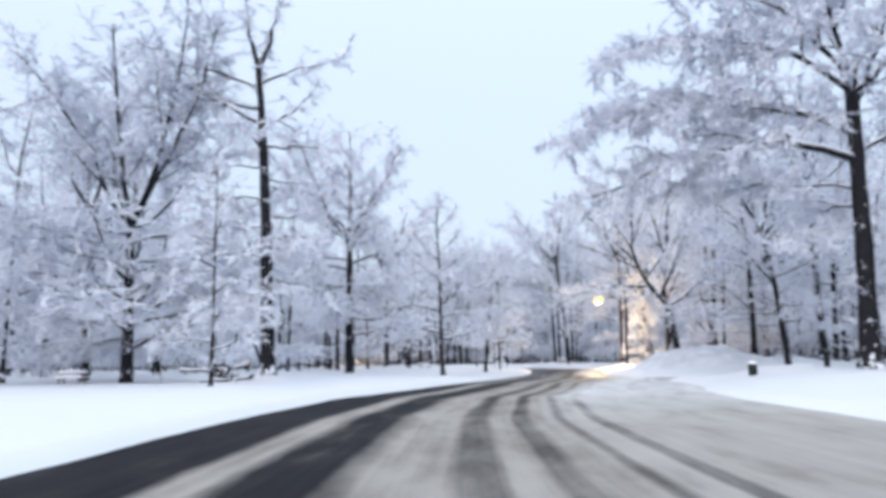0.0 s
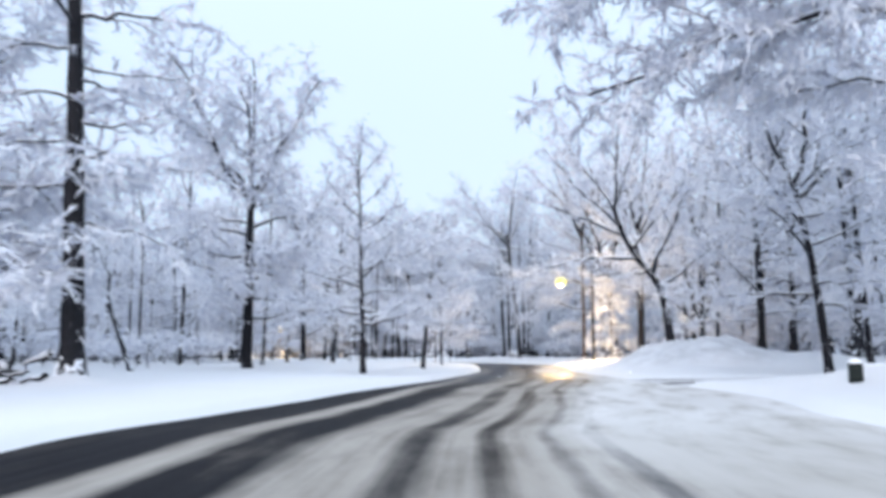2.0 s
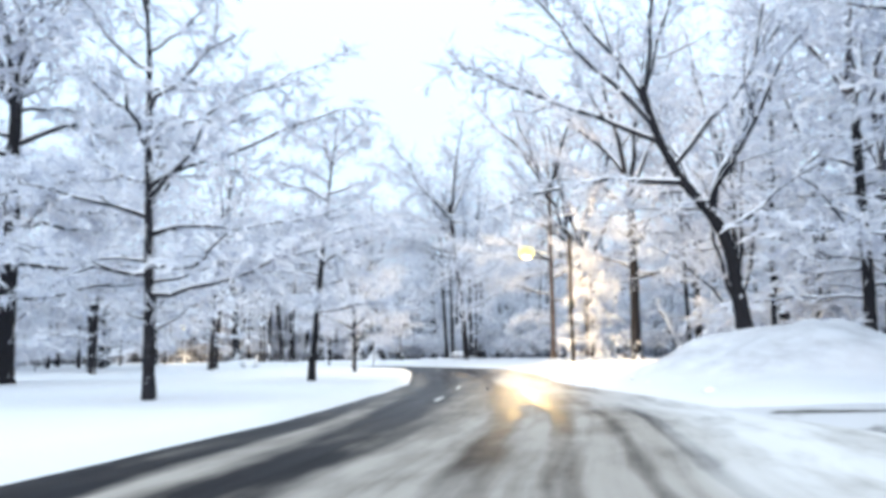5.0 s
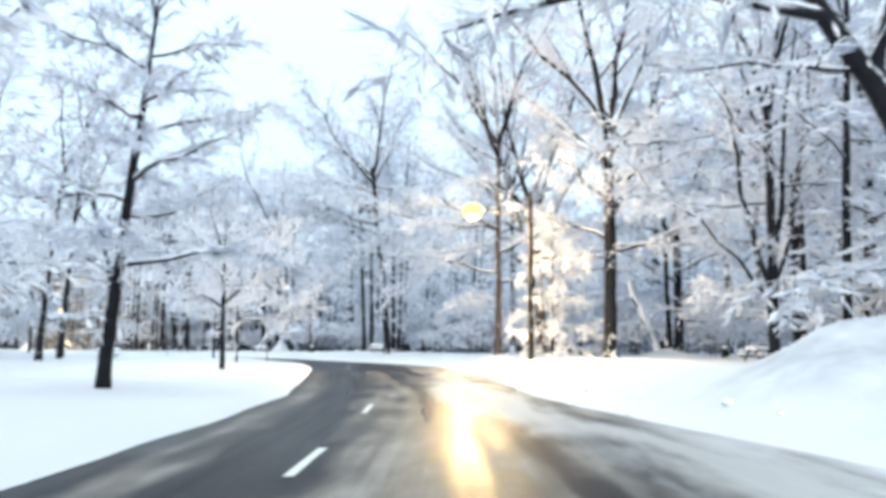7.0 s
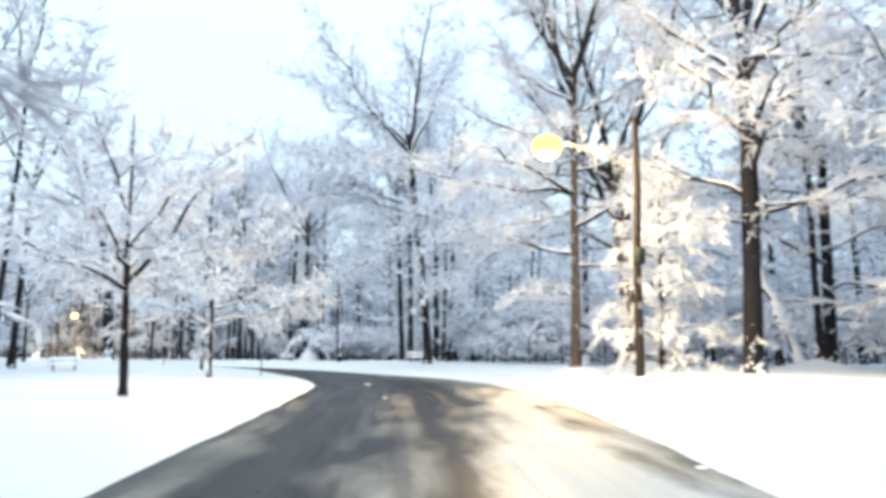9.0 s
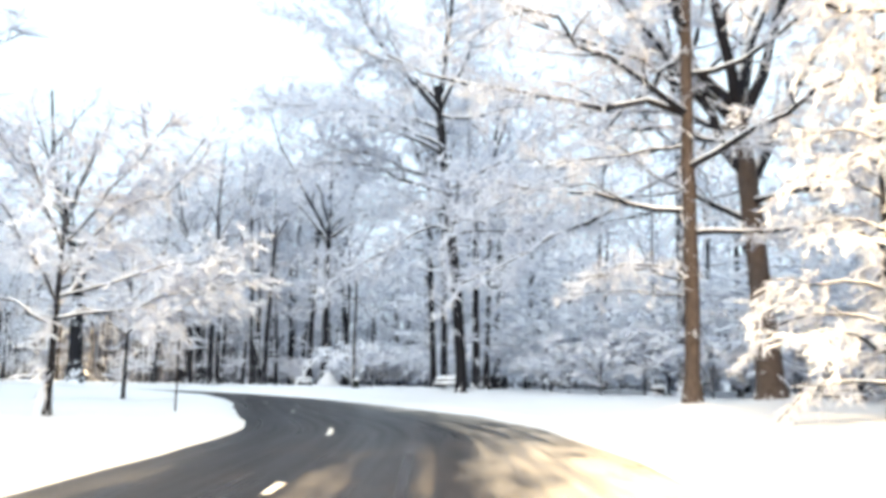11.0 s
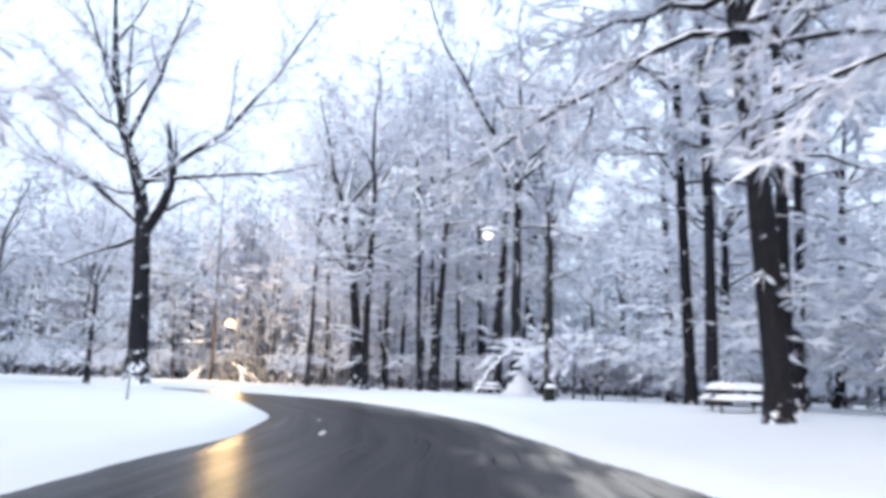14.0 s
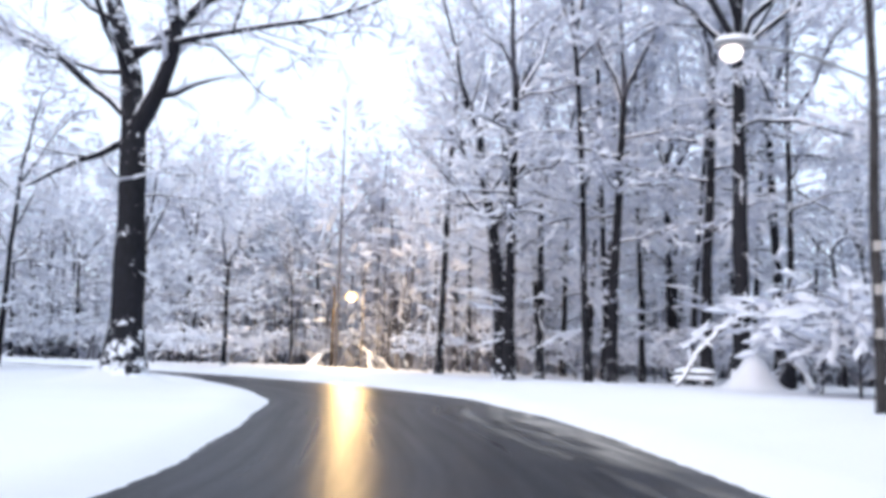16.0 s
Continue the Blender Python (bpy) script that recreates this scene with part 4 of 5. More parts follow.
for kind, x, y, size in [("slim", -19.8, 109.6, 0.9), ("slim", -12.2, 113.6, 0.9), ("park", -7.6, 109.5, 0.9), ("park", -45, 107.7, 1.0), ("slim", 37.2, 109.6, 0.9), ("tall", 43.6, 98.4, 1.0), ("tall", 58.6, 129.0, 1.0),
                         ("tall", 64, 138, 1.0), ("park", 37.6, 125.3, 1.0), ("slim", 36.2, 124.0, 1.0), ("tall", 55.2, 148.7, 1.0), ("tall", 53.8, 140.6, 1.0), ("slim", 23.7, 166.3, 1.0), ("tall", 30.5, 199.8, 1.0),
                         ] + [("tall", -7.0, 216.2, 1.15), ("tall", 1.3, 214.0, 1.05), ("slim", 0.6, 240.0, 1.1), ("slim", -14.3, 231.5, 1.1), ("tall", -3.1, 213.5, 1.0), ("slim", 3.0, 205.5, 1.05), ("tall", 4.0, 200.8, 1.0), ("slim", 2.6, 201.6, 1.1), ("tall", 5.5, 217.8, 1.05), ("slim", -8.4, 222.9, 1.0),
                         ("slim", -18.8, 240.8, 1.0), ("tall", 1.4, 233.5, 1.0), ("slim", 5.2, 222.5, 1.0), ("slim", -9.6, 226.3, 1.0), ("park", -27.7, 211.8, 0.6), ("tall", -46.2, 254.0, 1.0), ("park", -21.8, 194.0, 0.62), ("tall", 22.5, 162.3, 0.9),
                         ("slim", 31.4, 74.5, 1.0), ("tall", 38.0, 88.0, 1.0), ("tall", 33.4, 80.0, 1.0), ("park", -27, 66, 0.95), ("park", -34, 84, 1.0), ("slim", -30, 60, 0.8), ("tall", 26, 176, 0.95), ("park", 35, 93, 1.0), ("park", 29.5, 86.5, 0.9), ("park", 37, 104, 1.0), ("park", -16, 128, 0.9), ("park", -20, 148, 0.95)]:
    taken.append((x, y))
    put(kind, x, y, size)

scatter(24, -44, -5, 34, 190, 8.5, 14, 99, ["park", "park", "tall", "slim"], (0.8, 1.1), lambda x, y: x < -24 or 120 < y < 150)
scatter(34, -80, -42, 40, 200, 7.5, 14, 99, ["far"], (0.85, 1.1))
scatter(22, -45, 20, 125, 215, 6.0, 15, 99, ["park", "slim", "far"], (0.75, 1.0), lambda x, y: x < -24 or y < 150)
scatter(30, -80, -27, 165, 235, 5.0, 7, 99, ["far"], (0.65, 0.95))
scatter(20, -70, -26, 160, 215, 3.0, 8, 99, ["bush"], (1.0, 1.9))
scatter(34, -90, -24, 208, 262, 5.0, 9, 7.5, ["far"], (0.8, 1.05))
scatter(15, -28, 13, 199, 226, 4.6, 12, 7.5, ["slim", "slim", "tall"], (0.85, 1.1))
scatter(24, -40, 55, 222, 262, 5.2, 12, 7.5, ["far"], (0.9, 1.15))
scatter(16, 20, 48, 84, 195, 6.0, 99, 12, ["tall", "slim", "park"], (0.8, 1.1), lambda x, y: y < 130 or y > 180)
scatter(7, 13, 30, 205, 240, 6.0, 99, 12, ["far"], (0.6, 0.85))
scatter(28, 44, 80, 80, 205, 6.0, 99, 12, ["far"], (0.85, 1.1))
scatter(8, 24, 45, 20, 60, 8, 99, 14, ["park", "tall"], (0.8, 1.1))
scatter(18, 38, 85, 15, 90, 7, 99, 14, ["far"], (0.85, 1.1), lambda x, y: not (15 < x < 30 and 68 < y < 90))
scatter(22, -40, 50, 201, 240, 2.0, 12, 10, ["bush"], (0.7, 1.5))
scatter(26, 24, 50, 90, 200, 2.0, 99, 13, ["bush"], (0.8, 1.9))
scatter(22, 25, 44, 138, 190, 2.0, 99, 11, ["bush"], (0.9, 1.7))
scatter(24, 24, 50, 138, 196, 3.0, 99, 13, ["thicket"], (1.2, 2.1))
scatter(22, -60, -20, 60, 200, 3.0, 20, 99, ["bush"], (0.9, 1.7))
scatter(26, -60, -14, 88, 150, 3.0, 16, 99, ["bush"], (0.8, 1.5))
scatter(22, -78, -28, 204, 242, 2.5, 6, 6, ["bush"], (1.2, 2.0))
scatter(26, -30, 45, 214, 250, 2.5, 12, 10, ["bush"], (1.2, 2.0))
for x, y, size in [(15.6, 186.6, 1.8), (16.8, 187.4, 1.7), (15.0, 187.8, 1.9), (13.9, 191.0, 1.7), (8.6, 204.0, 1.4), (8.0, 205.5, 1.5)]:
    put("bush", x, y, size)
for x, y, size in [(16.5, 191.0, 0.95), (18.9, 189.6, 0.85), (21.2, 188.2, 0.9), (23.6, 186.2, 0.8)]:
    put("thicket", x, y, size)


def far_woods():
    """A ring of woods that closes the view, too far off to count."""
    rng = np.random.default_rng(9)
    stems, twig, brush = Hull(), Hull(), Hull()
    made = 0
    while made < 640:
        a = rng.uniform(-2.2, 2.2)
        r = rng.uniform(88, 170)
        x, y = 5 + math.sin(a) * r * 0.95, 150 + math.cos(a) * r
        if abs(a) > 1.2:
            y = rng.uniform(-10, 260)
            x = (1 if a > 0 else -1) * rng.uniform(84, 150)
        d, _ = off_road(np.array([x]), np.array([y]))
        if d[0] < 14 or off_side_way(np.array([x]), np.array([y]))[0] < 4:
            continue
        made += 1
        h, z = rng.uniform(19, 29), zat(x, y)
        base = np.array([[x, y, z - 0.3]])
        top = base + np.array([[rng.normal(0, 0.8), rng.normal(0, 0.8), h]])
        stems.prisms(base, top, np.array([rng.uniform(0.18, 0.4)]), np.array([0.05]))
        k = 170
        f = rng.uniform(0.05, 1.0, k)[:, None]
        p = base + (top - base) * f
        w = rng.normal(0, 1, (k, 3))
        w[:, 2] = np.abs(w[:, 2]) * 0.6 - 0.1
        w = unit(w)
        reach = (4.8 * (1.15 - f) ** 0.6) * rng.uniform(0.3, 1.0, (k, 1))
        q = p + w * reach
        ll = rng.uniform(1.4, 2.5, k)
        e = q + unit(w + rng.normal(0, 0.4, (k, 3)) * np.array([1, 1, 0.5])) * ll[:, None]
        twig.fronds(q, e, np.full(k, 0.62), rng)
        m = 9                                              # saplings and dead stems between the trees
        foot = base + np.stack([rng.normal(0, 4, m), rng.normal(0, 4, m), np.zeros(m)], 1)
        stems.prisms(foot, foot + np.stack([rng.normal(0, 0.5, m), rng.normal(0, 0.5, m), rng.uniform(3, 11, m)], 1), rng.uniform(0.07, 0.16, m), np.full(m, 0.03))
        m = 12                                             # brush round their feet
        foot = base + np.stack([rng.normal(0, 4, m), rng.normal(0, 4, m), np.zeros(m)], 1)
        brush.fronds(foot, foot + np.stack([rng.normal(0, 1.4, m), rng.normal(0, 1.4, m), rng.uniform(1.2, 3.6, m)], 1), rng.uniform(0.6, 1.3, m), rng)
    root = tagged(new("far_woods"), "distant snowy woods closing the horizon", "woods", kind="stuff")
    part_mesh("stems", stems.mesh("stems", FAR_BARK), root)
    part_mesh("brush", brush.mesh("brush", BRUSH), root, "hazy grey leafless brush dusted with snow")
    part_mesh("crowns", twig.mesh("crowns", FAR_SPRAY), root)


far_woods()


# ---- street lamps ----
def street_lamp(x, y, height, reach, turn, glass, label, mast_material=POLE_WOOD, bulb=0.24, girth=0.17):
    """A mast with a bracket arm; turn: the way the arm points, in degrees from +x."""
    root = new("street_lamp")
    hull = Hull()
    n = 9
    hull.tube([(0.03 * math.sin(i * 1.3), 0, (height + 1.6) * i / (n - 1) - 0.3) for i in range(n)], np.linspace(girth, girth * 0.65, n), 10)
    part_mesh("mast", hull.mesh("mast", mast_material), root)
    c, s = math.cos(radians(turn)), math.sin(radians(turn))
    hull = Hull()
    hull.tube([(c * reach * f, s * reach * f, height - 0.55 + 0.75 * math.sin(f * 1.6)) for f in np.linspace(0, 1, 8)], np.full(8, 0.035), 7)
    part_mesh("bracket_arm", hull.mesh("bracket_arm", STEEL), root)
    hull = Hull()
    hull.tube([(0, 0, height - 1.4), (c * reach * 0.4, s * reach * 0.4, height - 0.12)], [0.018, 0.018], 6)
    part_mesh("stay", hull.mesh("stay", STEEL), root)
    bm = bmesh.new()
    bmesh.ops.create_uvsphere(bm, u_segments=16, v_segments=8, radius=1.0)
    for v in bm.verts:
        v.co = Vector((v.co.x * 0.42, v.co.y * 0.19, v.co.z * 0.12 if v.co.z > 0 else v.co.z * 0.04))
    bmesh.ops.transform(bm, matrix=Matrix.Translation((c * (reach + 0.25), s * (reach + 0.25), height + 0.2)) @ Matrix.Rotation(radians(turn), 4, "Z"), verts=bm.verts)
    head = part("lamp_head", bm, STEEL, root)
    bm = bmesh.new()
    bmesh.ops.create_uvsphere(bm, u_segments=16, v_segments=8, radius=bulb)
    for v in bm.verts:
        v.co.z *= 0.8
    bmesh.ops.translate(bm, vec=(c * (reach + 0.3), s * (reach + 0.3), height + 0.06), verts=bm.verts)
    part("glass", bm, glass, head, "glowing lamp glass")
    bm = bmesh.new()
    bmesh.ops.create_uvsphere(bm, u_segments=14, v_segments=6, radius=1.0)
    for v in bm.verts:
        v.co = Vector((v.co.x * 0.46, v.co.y * 0.24, max(v.co.z, -0.1) * 0.16))
    bmesh.ops.transform(bm, matrix=Matrix.Translation((c * (reach + 0.22), s * (reach + 0.22), height + 0.31)) @ Matrix.Rotation(radians(turn), 4, "Z"), verts=bm.verts)
    part("snow_cap", bm, CLOD, head, "cap of fresh snow")
    for k in range(3):
        bm = bmesh.new()
        box(bm, (0.16, 0.03, 0.22), (0.0, -0.17, 1.7 + 0.9 * k), (0, 0, 0), 0.008)
        part("tag_plate", bm, STEEL, root)
    root.location = (x, y, zat(x, y) - 0.1)
    return tagged(root, label, "street lamp", "street lamps of the park road")


# bulb larger than a real one: the lamp's halo is built into its shape
lamp = street_lamp(22.5, 113.1, 8.2, 3.05, 180, SODIUM, "wooden mast street lamp glowing orange over the road", bulb=0.55)
hull = Hull()
hull.tube([(0, -0.2, z) for z in (4.05, 4.07, 4.12, 4.62, 4.68, 4.70)], [0.02, 0.17, 0.20, 0.20, 0.16, 0.02], 14)
part_mesh("control_can", hull.mesh("control_can", BARREL), lamp, "dark cylindrical control can")
street_lamp(14.0, 172.5, 7.6, 2.6, 195, WHITE_LAMP, "street lamp on a weathered mast with a snow-capped pale head", SNOWY_POLE, girth=0.13)
# this bulb is oversized as well, its glow given as solid shape
street_lamp(-27.0, 228.5, 6.6, 2.7, -30, FAR_SODIUM, "distant street lamp glowing orange through the wood", bulb=0.5)


def lamp_light(x, y, z, power, color, size):
    d = bpy.data.lights.new("lamp_light", "POINT")
    d.energy, d.color, d.shadow_soft_size = power, color, size
    ob = new("lamp_light", d)
    ob.location = (x, y, z)


lamp_light(19.15, 113.1, 8.3, 13000, (1.0, 0.69, 0.32), 0.9)
lamp_light(-24.4, 227.0, 6.4, 6000, (1.0, 0.68, 0.26), 1.4)


# ---- picnic tables, barrels, posts ----
def picnic_table(x, y, turn):
    root = new("picnic_table")
    for k in range(5):
        bm = bmesh.new()
        box(bm, (1.83, 0.135, 0.04), (0, -0.29 + 0.145 * k, 0.74), (0, 0, 0), 0.006)
        part("top_plank", bm, TABLE_WOOD, root)
    for s in (-1, 1):
        for k in range(2):
            bm = bmesh.new()
            box(bm, (1.83, 0.13, 0.04), (0, s * (0.64 + 0.14 * k), 0.44), (0, 0, 0), 0.006)
            part("seat_plank", bm, TABLE_WOOD, root)
        for e in (-1, 1):
            bm = bmesh.new()
            box(bm, (0.045, 0.09, 0.92), (e * 0.62, s * 0.42, 0.33), (s * 28, 0, 0), 0.005)
            part("leg", bm, TABLE_WOOD, root)
        bm = bmesh.new()
        box(bm, (0.045, 1.62, 0.09), (s * 0.62, 0, 0.40), (0, 0, 0), 0.005)
        part("cross_beam", bm, TABLE_WOOD, root)
    for w, yy, z, hgt in ((0.76, 0, 0.76, 0.20), (0.30, 0.71, 0.46, 0.16), (0.30, -0.71, 0.46, 0.16)):
        bm = bmesh.new()
        bmesh.ops.create_grid(bm, x_segments=14, y_segments=6, size=1.0)
        for v in bm.verts:
            u, t = v.co.x, v.co.y
            v.co = Vector((u * 0.93, yy + t * w / 2, z + hgt * (1 - u ** 8) * (1 - t ** 6) + 0.02 * math.sin(7 * u + 3 * t)))
        edge = [e for e in bm.edges if e.is_boundary]
        low = bmesh.ops.extrude_edge_only(bm, edges=edge)
        for v in [g for g in low["geom"] if isinstance(g, bmesh.types.BMVert)]:
            v.co.z = z - 0.012
        for f in bm.faces:
            f.smooth = True
        part("snow_cover", bm, CLOD, root, "thick layer of snow")
    root.matrix_world = Matrix.Translation((x, y, zat(x, y) - 0.12)) @ Matrix.Rotation(radians(turn), 4, "Z")
    return tagged(root, "dark wooden picnic table buried under thick snow", "picnic table", "picnic tables of the park")


def barrel(x, y, turn=0, size=1.0):
    root = new("litter_barrel")
    hull = Hull()
    zs = [0, 0.02, 0.28, 0.30, 0.32, 0.58, 0.60, 0.62, 0.86, 0.88]
    rr = [0.27, 0.285, 0.285, 0.30, 0.285, 0.285, 0.30, 0.285, 0.285, 0.30]
    hull.tube([(0, 0, z) for z in zs], rr, 20)
    part_mesh("drum", hull.mesh("drum", BARREL), root)
    bm = bmesh.new()
    bmesh.ops.create_circle(bm, cap_ends=True, segments=20, radius=0.29)
    bmesh.ops.translate(bm, vec=(0, 0, 0.84), verts=bm.verts)
    part("lid", bm, BARREL, root)
    bm = bmesh.new()
    bmesh.ops.create_uvsphere(bm, u_segments=16, v_segments=8, radius=0.31)
    for v in bm.verts:
        v.co.z = max(v.co.z, -0.03) * 0.65 + 0.86
    part("snow_cap", bm, CLOD, root, "rounded cap of snow")
    root.matrix_world = Matrix.Translation((x, y, zat(x, y) - 0.08)) @ Matrix.Rotation(radians(turn), 4, "Z") @ Matrix.Scale(size, 4)
    return tagged(root, "dark litter barrel capped with snow", "litter barrel", "litter barrels of the park")


for x, y, turn in [(36.4, 140.5, 10), (34.2, 109.2, 15), (20.3, 158.6, 8), (8.7, 195.6, -10), (-23.0, 54.5, 5), (41.5, 112.0, 30), (23.5, 60.0, 0), (-3.8, 140.5, 20)]:
    picnic_table(x, y, turn)
for x, y in [(16.2, 47.9), (37.2, 118.2), (14.25, 171.7)]:
    barrel(x, y, 30 * x, 0.8)


def post_sign(x, y, height, w, h, label, post=STEEL):
    root = new("road_sign")
    bm = bmesh.new()
    box(bm, (0.06, 0.045, height + 0.4), (0, 0, (height - 0.4) / 2), (0, 0, 0), 0.006)
    part("post", bm, post, root)
    bm = bmesh.new()
    box(bm, (w, 0.012, h), (0, -0.03, height - h / 2), (0, 0, 0), 0.004)
    plate = part("plate", bm, SIGN, root, "dark unlit sign plate")
    for z in (height - h * 0.25, height - h * 0.75):
        bm = bmesh.new()
        bmesh.ops.create_cone(bm, cap_ends=True, segments=10, radius1=0.012, radius2=0.012, depth=0.02, matrix=Matrix.Translation((0, -0.04, z)) @ Matrix.Rotation(radians(90), 4, "X"))
        part("bolt", bm, STEEL, plate)
    root.matrix_world = Matrix.Translation((x, y, zat(x, y))) @ Matrix.Rotation(radians(8), 4, "Z")
    return tagged(root, label, "road sign")


post_sign(8.45, 131.8, 3.35, 0.30, 0.45, "small dark road sign on a thin tall post in the snow", POLE_WOOD)
post_sign(-18.5, 57.5, 2.9, 0.45, 0.75, "dark park notice plate on a post in the lawn")
root = new("marker_stake")
bm = bmesh.new()
box(bm, (0.05, 0.05, 1.15), (0, 0, 0.45), (0, 3, 0), 0.006)
part("stake", bm, SIGN, root)
bm = bmesh.new()
box(bm, (0.07, 0.02, 0.12), (0.025, -0.03, 0.9), (0, 3, 0), 0.004)
part("reflector", bm, PAINT, root, "pale reflector")
root.location = (-1.2, 162.5, zat(-1.2, 162.5))
tagged(root, "short dark marker stake in the snow beside the road", "marker stake")

# ---- painted centre line and snow clods ----
def centre_dash(y0, length, centre):
    n = 6
    ys = np.linspace(y0, y0 + length, n)
    sl = np.interp(ys, YY, 1 / np.sqrt(1 + np.gradient(XL, YY) ** 2))
    xs = np.interp(ys, YY, XL) + centre / sl
    bm = bmesh.new()
    rows = []
    for x, y in zip(xs, ys):
        rows.append([bm.verts.new((x + o, y, 0.018 + h)) for o, h in ((-0.065, -0.02), (-0.06, 0), (0.06, 0), (0.065, -0.02))])
    for a, b in zip(rows, rows[1:]):
        for i in range(3):
            bm.faces.new((a[i], a[i + 1], b[i + 1], b[i]))
    me = bpy.data.meshes.new("lane_dash")
    bm.to_mesh(me)
    bm.free()
    me.materials.append(PAINT)
    return tagged(new("lane_dash", me), "worn white centre line dash", "road marking", "centre line dashes", "structure")


for y0, length, centre in ((75.8, 2.7, 2.75), (85.0, 2.8, 2.75), (112.8, 1.2, 3.13), (124.6, 3.0, 2.57), (139.3, 1.1, 2.45), (152.6, 1.5, 2.05), (159.4, 0.9, 1.75)):
    centre_dash(y0, length, centre)


def snow_clod(x, y, size, seed):
    rng = np.random.default_rng(seed)
    bm = bmesh.new()
    bmesh.ops.create_icosphere(bm, subdivisions=2, radius=size)
    for v in bm.verts:
        v.co = v.co * (1 + 0.25 * noise.noise(v.co * (2.2 / size) + Vector((seed, 0, 0))))
        v.co.z = max(v.co.z, -0.25 * size) * 0.75
    for f in bm.faces:
        f.smooth = True
    me = bpy.data.meshes.new("snow_clod")
    bm.to_mesh(me)
    bm.free()
    me.materials.append(CLOD)
    ob = tagged(new("snow_clod", me), "lump of ploughed snow at the road edge", "snow lump", "ploughed snow lumps")
    ob.location = (x, y, zat(x, y) + 0.12 * size)
    ob.rotation_euler = (0, 0, rng.uniform(0, 6))


rc = np.random.default_rng(31)
for k in range(16):
    y = rc.uniform(62, 98)
    snow_clod(float(np.interp(y, YY, XR)) + rc.uniform(-0.3, 1.2), y, rc.uniform(0.06, 0.17), 100 + k)


def fallen_bough(points, radii, label):
    """A dead bough that leans from a trunk to the ground, with a ridge of snow along it."""
    root = new("fallen_bough")
    pts = np.array(points, float)
    t = np.linspace(0, 1, 9)
    k = np.linspace(0, 1, len(pts))
    line = np.stack([np.interp(t, k, pts[:, i]) for i in range(3)], 1)
    line += np.random.default_rng(3).normal(0, 0.04, line.shape)
    rr = np.interp(t, [0, 1], radii)
    hull = Hull()
    hull.tube(line, rr, 7)
    part_mesh("wood", hull.mesh("wood", LIMB_BARK), root)
    hull = Hull()
    hull.tube(line + np.stack([0 * t, 0 * t, rr * 1.1], 1), rr * 1.5, 7)
    part_mesh("snow_ridge", hull.mesh("snow_ridge", CLOD), root, "ridge of fresh snow")
    return tagged(root, label, "fallen bough")


z0 = zat(8.3, 194.2)
fallen_bough([(10.7, 193.4, z0 + 3.0), (9.7, 193.7, z0 + 2.4), (8.8, 194.0, z0 + 1.3), (8.0, 194.3, z0 - 0.05)], (0.10, 0.07), "dead bough arched to the ground under snow")
z0 = zat(12.9, 197.6)
fallen_bough([(12.3, 197.2, z0 + 2.7), (12.9, 197.5, z0 + 1.9), (13.4, 197.7, z0 + 0.9), (13.8, 197.9, z0 - 0.1)], (0.10, 0.12), "broken dark bough propped beside a stump")


z0 = zat(36.3, 126.0)
fallen_bough([(33.9, 125.8, z0 + 5.2), (34.6, 125.9, z0 + 3.7), (35.5, 125.9, z0 + 1.8), (36.3, 126.0, z0 - 0.1)], (0.13, 0.2), "dead trunk leaning in the snowy wood")


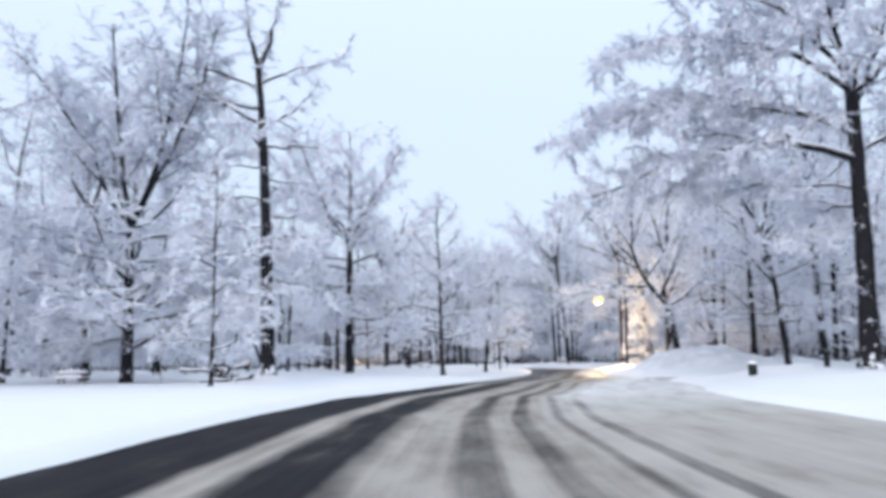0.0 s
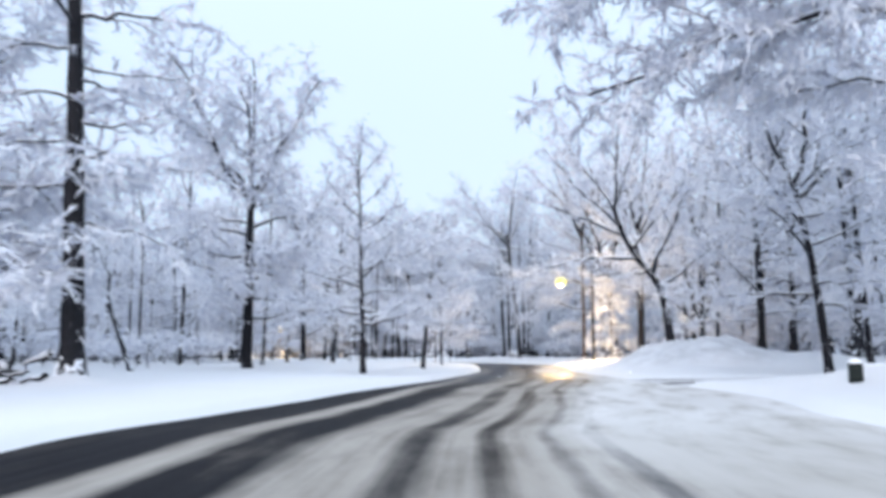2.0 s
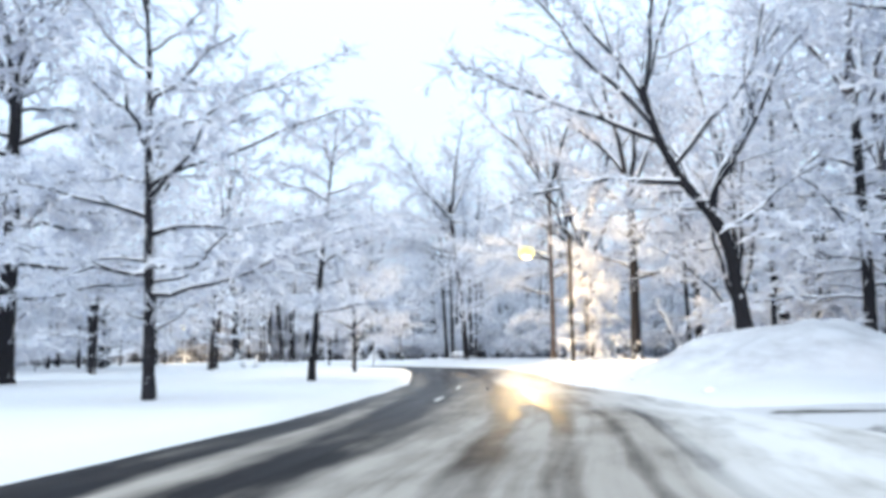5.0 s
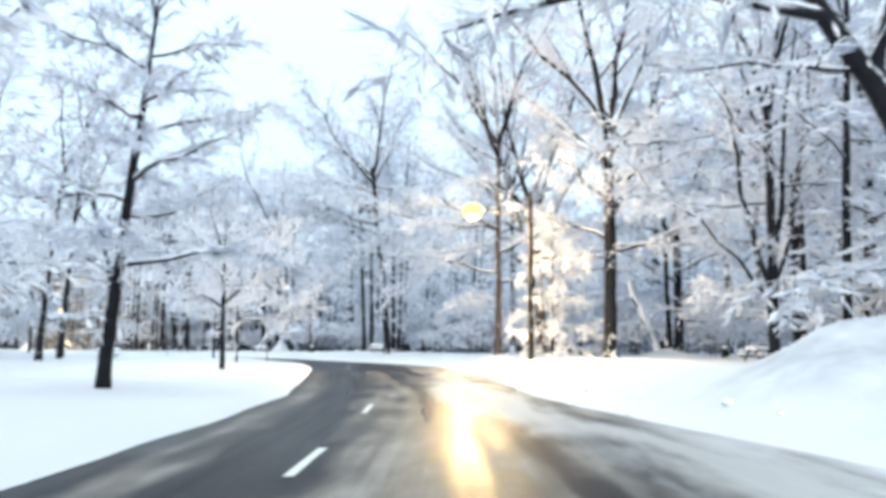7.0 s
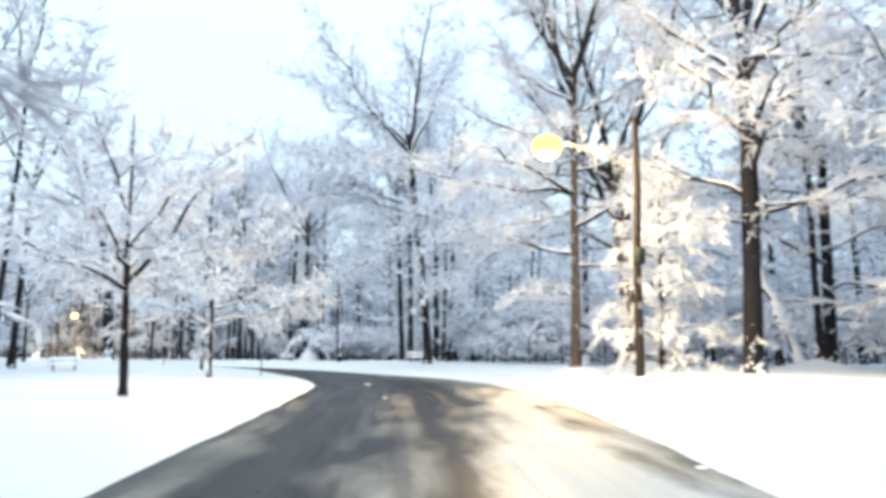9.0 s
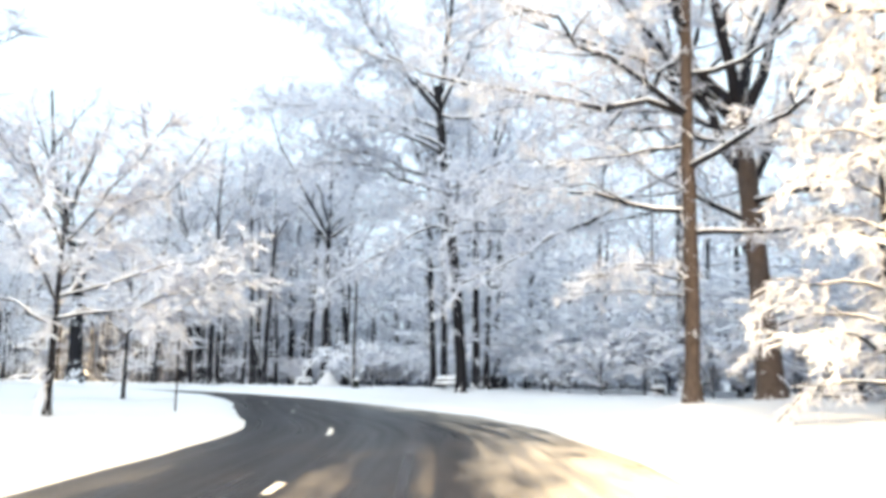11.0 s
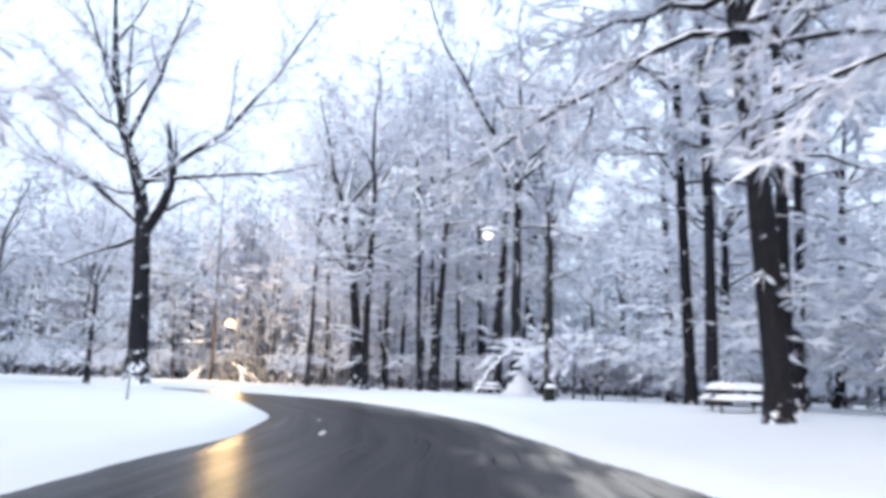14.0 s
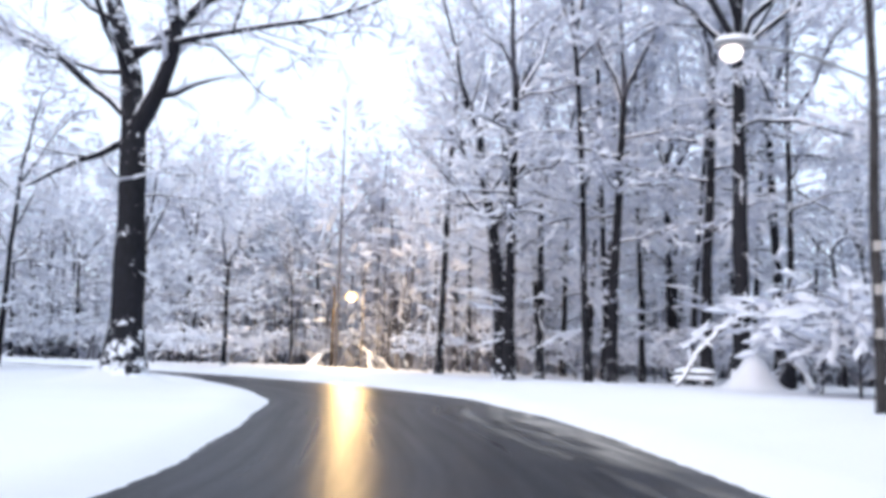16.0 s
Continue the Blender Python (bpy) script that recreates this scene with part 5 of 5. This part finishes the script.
def brush_pile(x, y):
    """Cut boughs thrown together, with snow lying on the upper ones."""
    root = new("brush_pile")
    rng = np.random.default_rng(17)
    for k in range(16):
        a, lift = rng.uniform(0, math.pi), 0.08 + 0.95 * (k / 16) ** 0.8
        mid = np.array([rng.normal(0, 0.55), rng.normal(0, 0.35), lift])
        half = np.array([math.cos(a) * 1.0, math.sin(a) * 0.55, rng.uniform(-0.22, 0.22)]) * rng.uniform(0.9, 1.5) * (1.1 - 0.4 * k / 16)
        t = np.linspace(-1, 1, 6)
        line = mid + half * t[:, None] + rng.normal(0, 0.04, (6, 3))
        line[:, 2] = np.maximum(line[:, 2], 0.02)
        rr = np.linspace(rng.uniform(0.08, 0.15), 0.04, 6)
        hull = Hull()
        hull.tube(line, rr, 7)
        bough = part_mesh("bough", hull.mesh("bough", LIMB_BARK), root)
        if k > 8 and k % 2:
            hull = Hull()
            hull.tube(line + np.stack([0 * t, 0 * t, rr * 1.0], 1), rr * 1.25, 7)
            part_mesh("snow_ridge", hull.mesh("snow_ridge", CLOD), bough, "ridge of fresh snow")
    root.location = (x, y, zat(x, y) - 0.1)
    return tagged(root, "dark pile of cut boughs dusted with snow in the lawn", "brush pile")


brush_pile(-14.4, 56.2)


def stump(x, y, height, r, label, cap=1.0):
    root = new("stump")
    rng = np.random.default_rng(int(10 * x))
    hull = Hull()
    n = 6
    hull.tube([(0.12 * height * math.sin(2.2 * i / n), 0, height * i / (n - 1) - 0.15) for i in range(n)], r * (1.15 - 0.3 * np.arange(n) / n) * rng.uniform(0.85, 1.15, n), 11)
    part_mesh("wood", hull.mesh("wood", LIMB_BARK), root)
    bm = bmesh.new()
    bmesh.ops.create_icosphere(bm, subdivisions=2, radius=r * cap)
    for v in bm.verts:
        v.co = v.co * (1 + 0.2 * noise.noise(v.co * (2 / r)))
        v.co.z = max(v.co.z, -0.15 * r) * 0.7 + height - 0.17
        v.co.x += 0.12 * height * math.sin(2.2 * (n - 1) / n)
    for f in bm.faces:
        f.smooth = True
    part("snow_cap", bm, CLOD, root, "rounded cap of snow")
    root.location = (x, y, zat(x, y))
    return tagged(root, label, "stump")


stump(12.6, 197.3, 2.4, 0.36, "tall dark broken stump in the wood", 0.8)
for x, y in ((24.0, 168.5), (31.2, 150.4)):
    stump(x, y, 0.55, 0.42, "low dark stump capped with snow", 0.9)
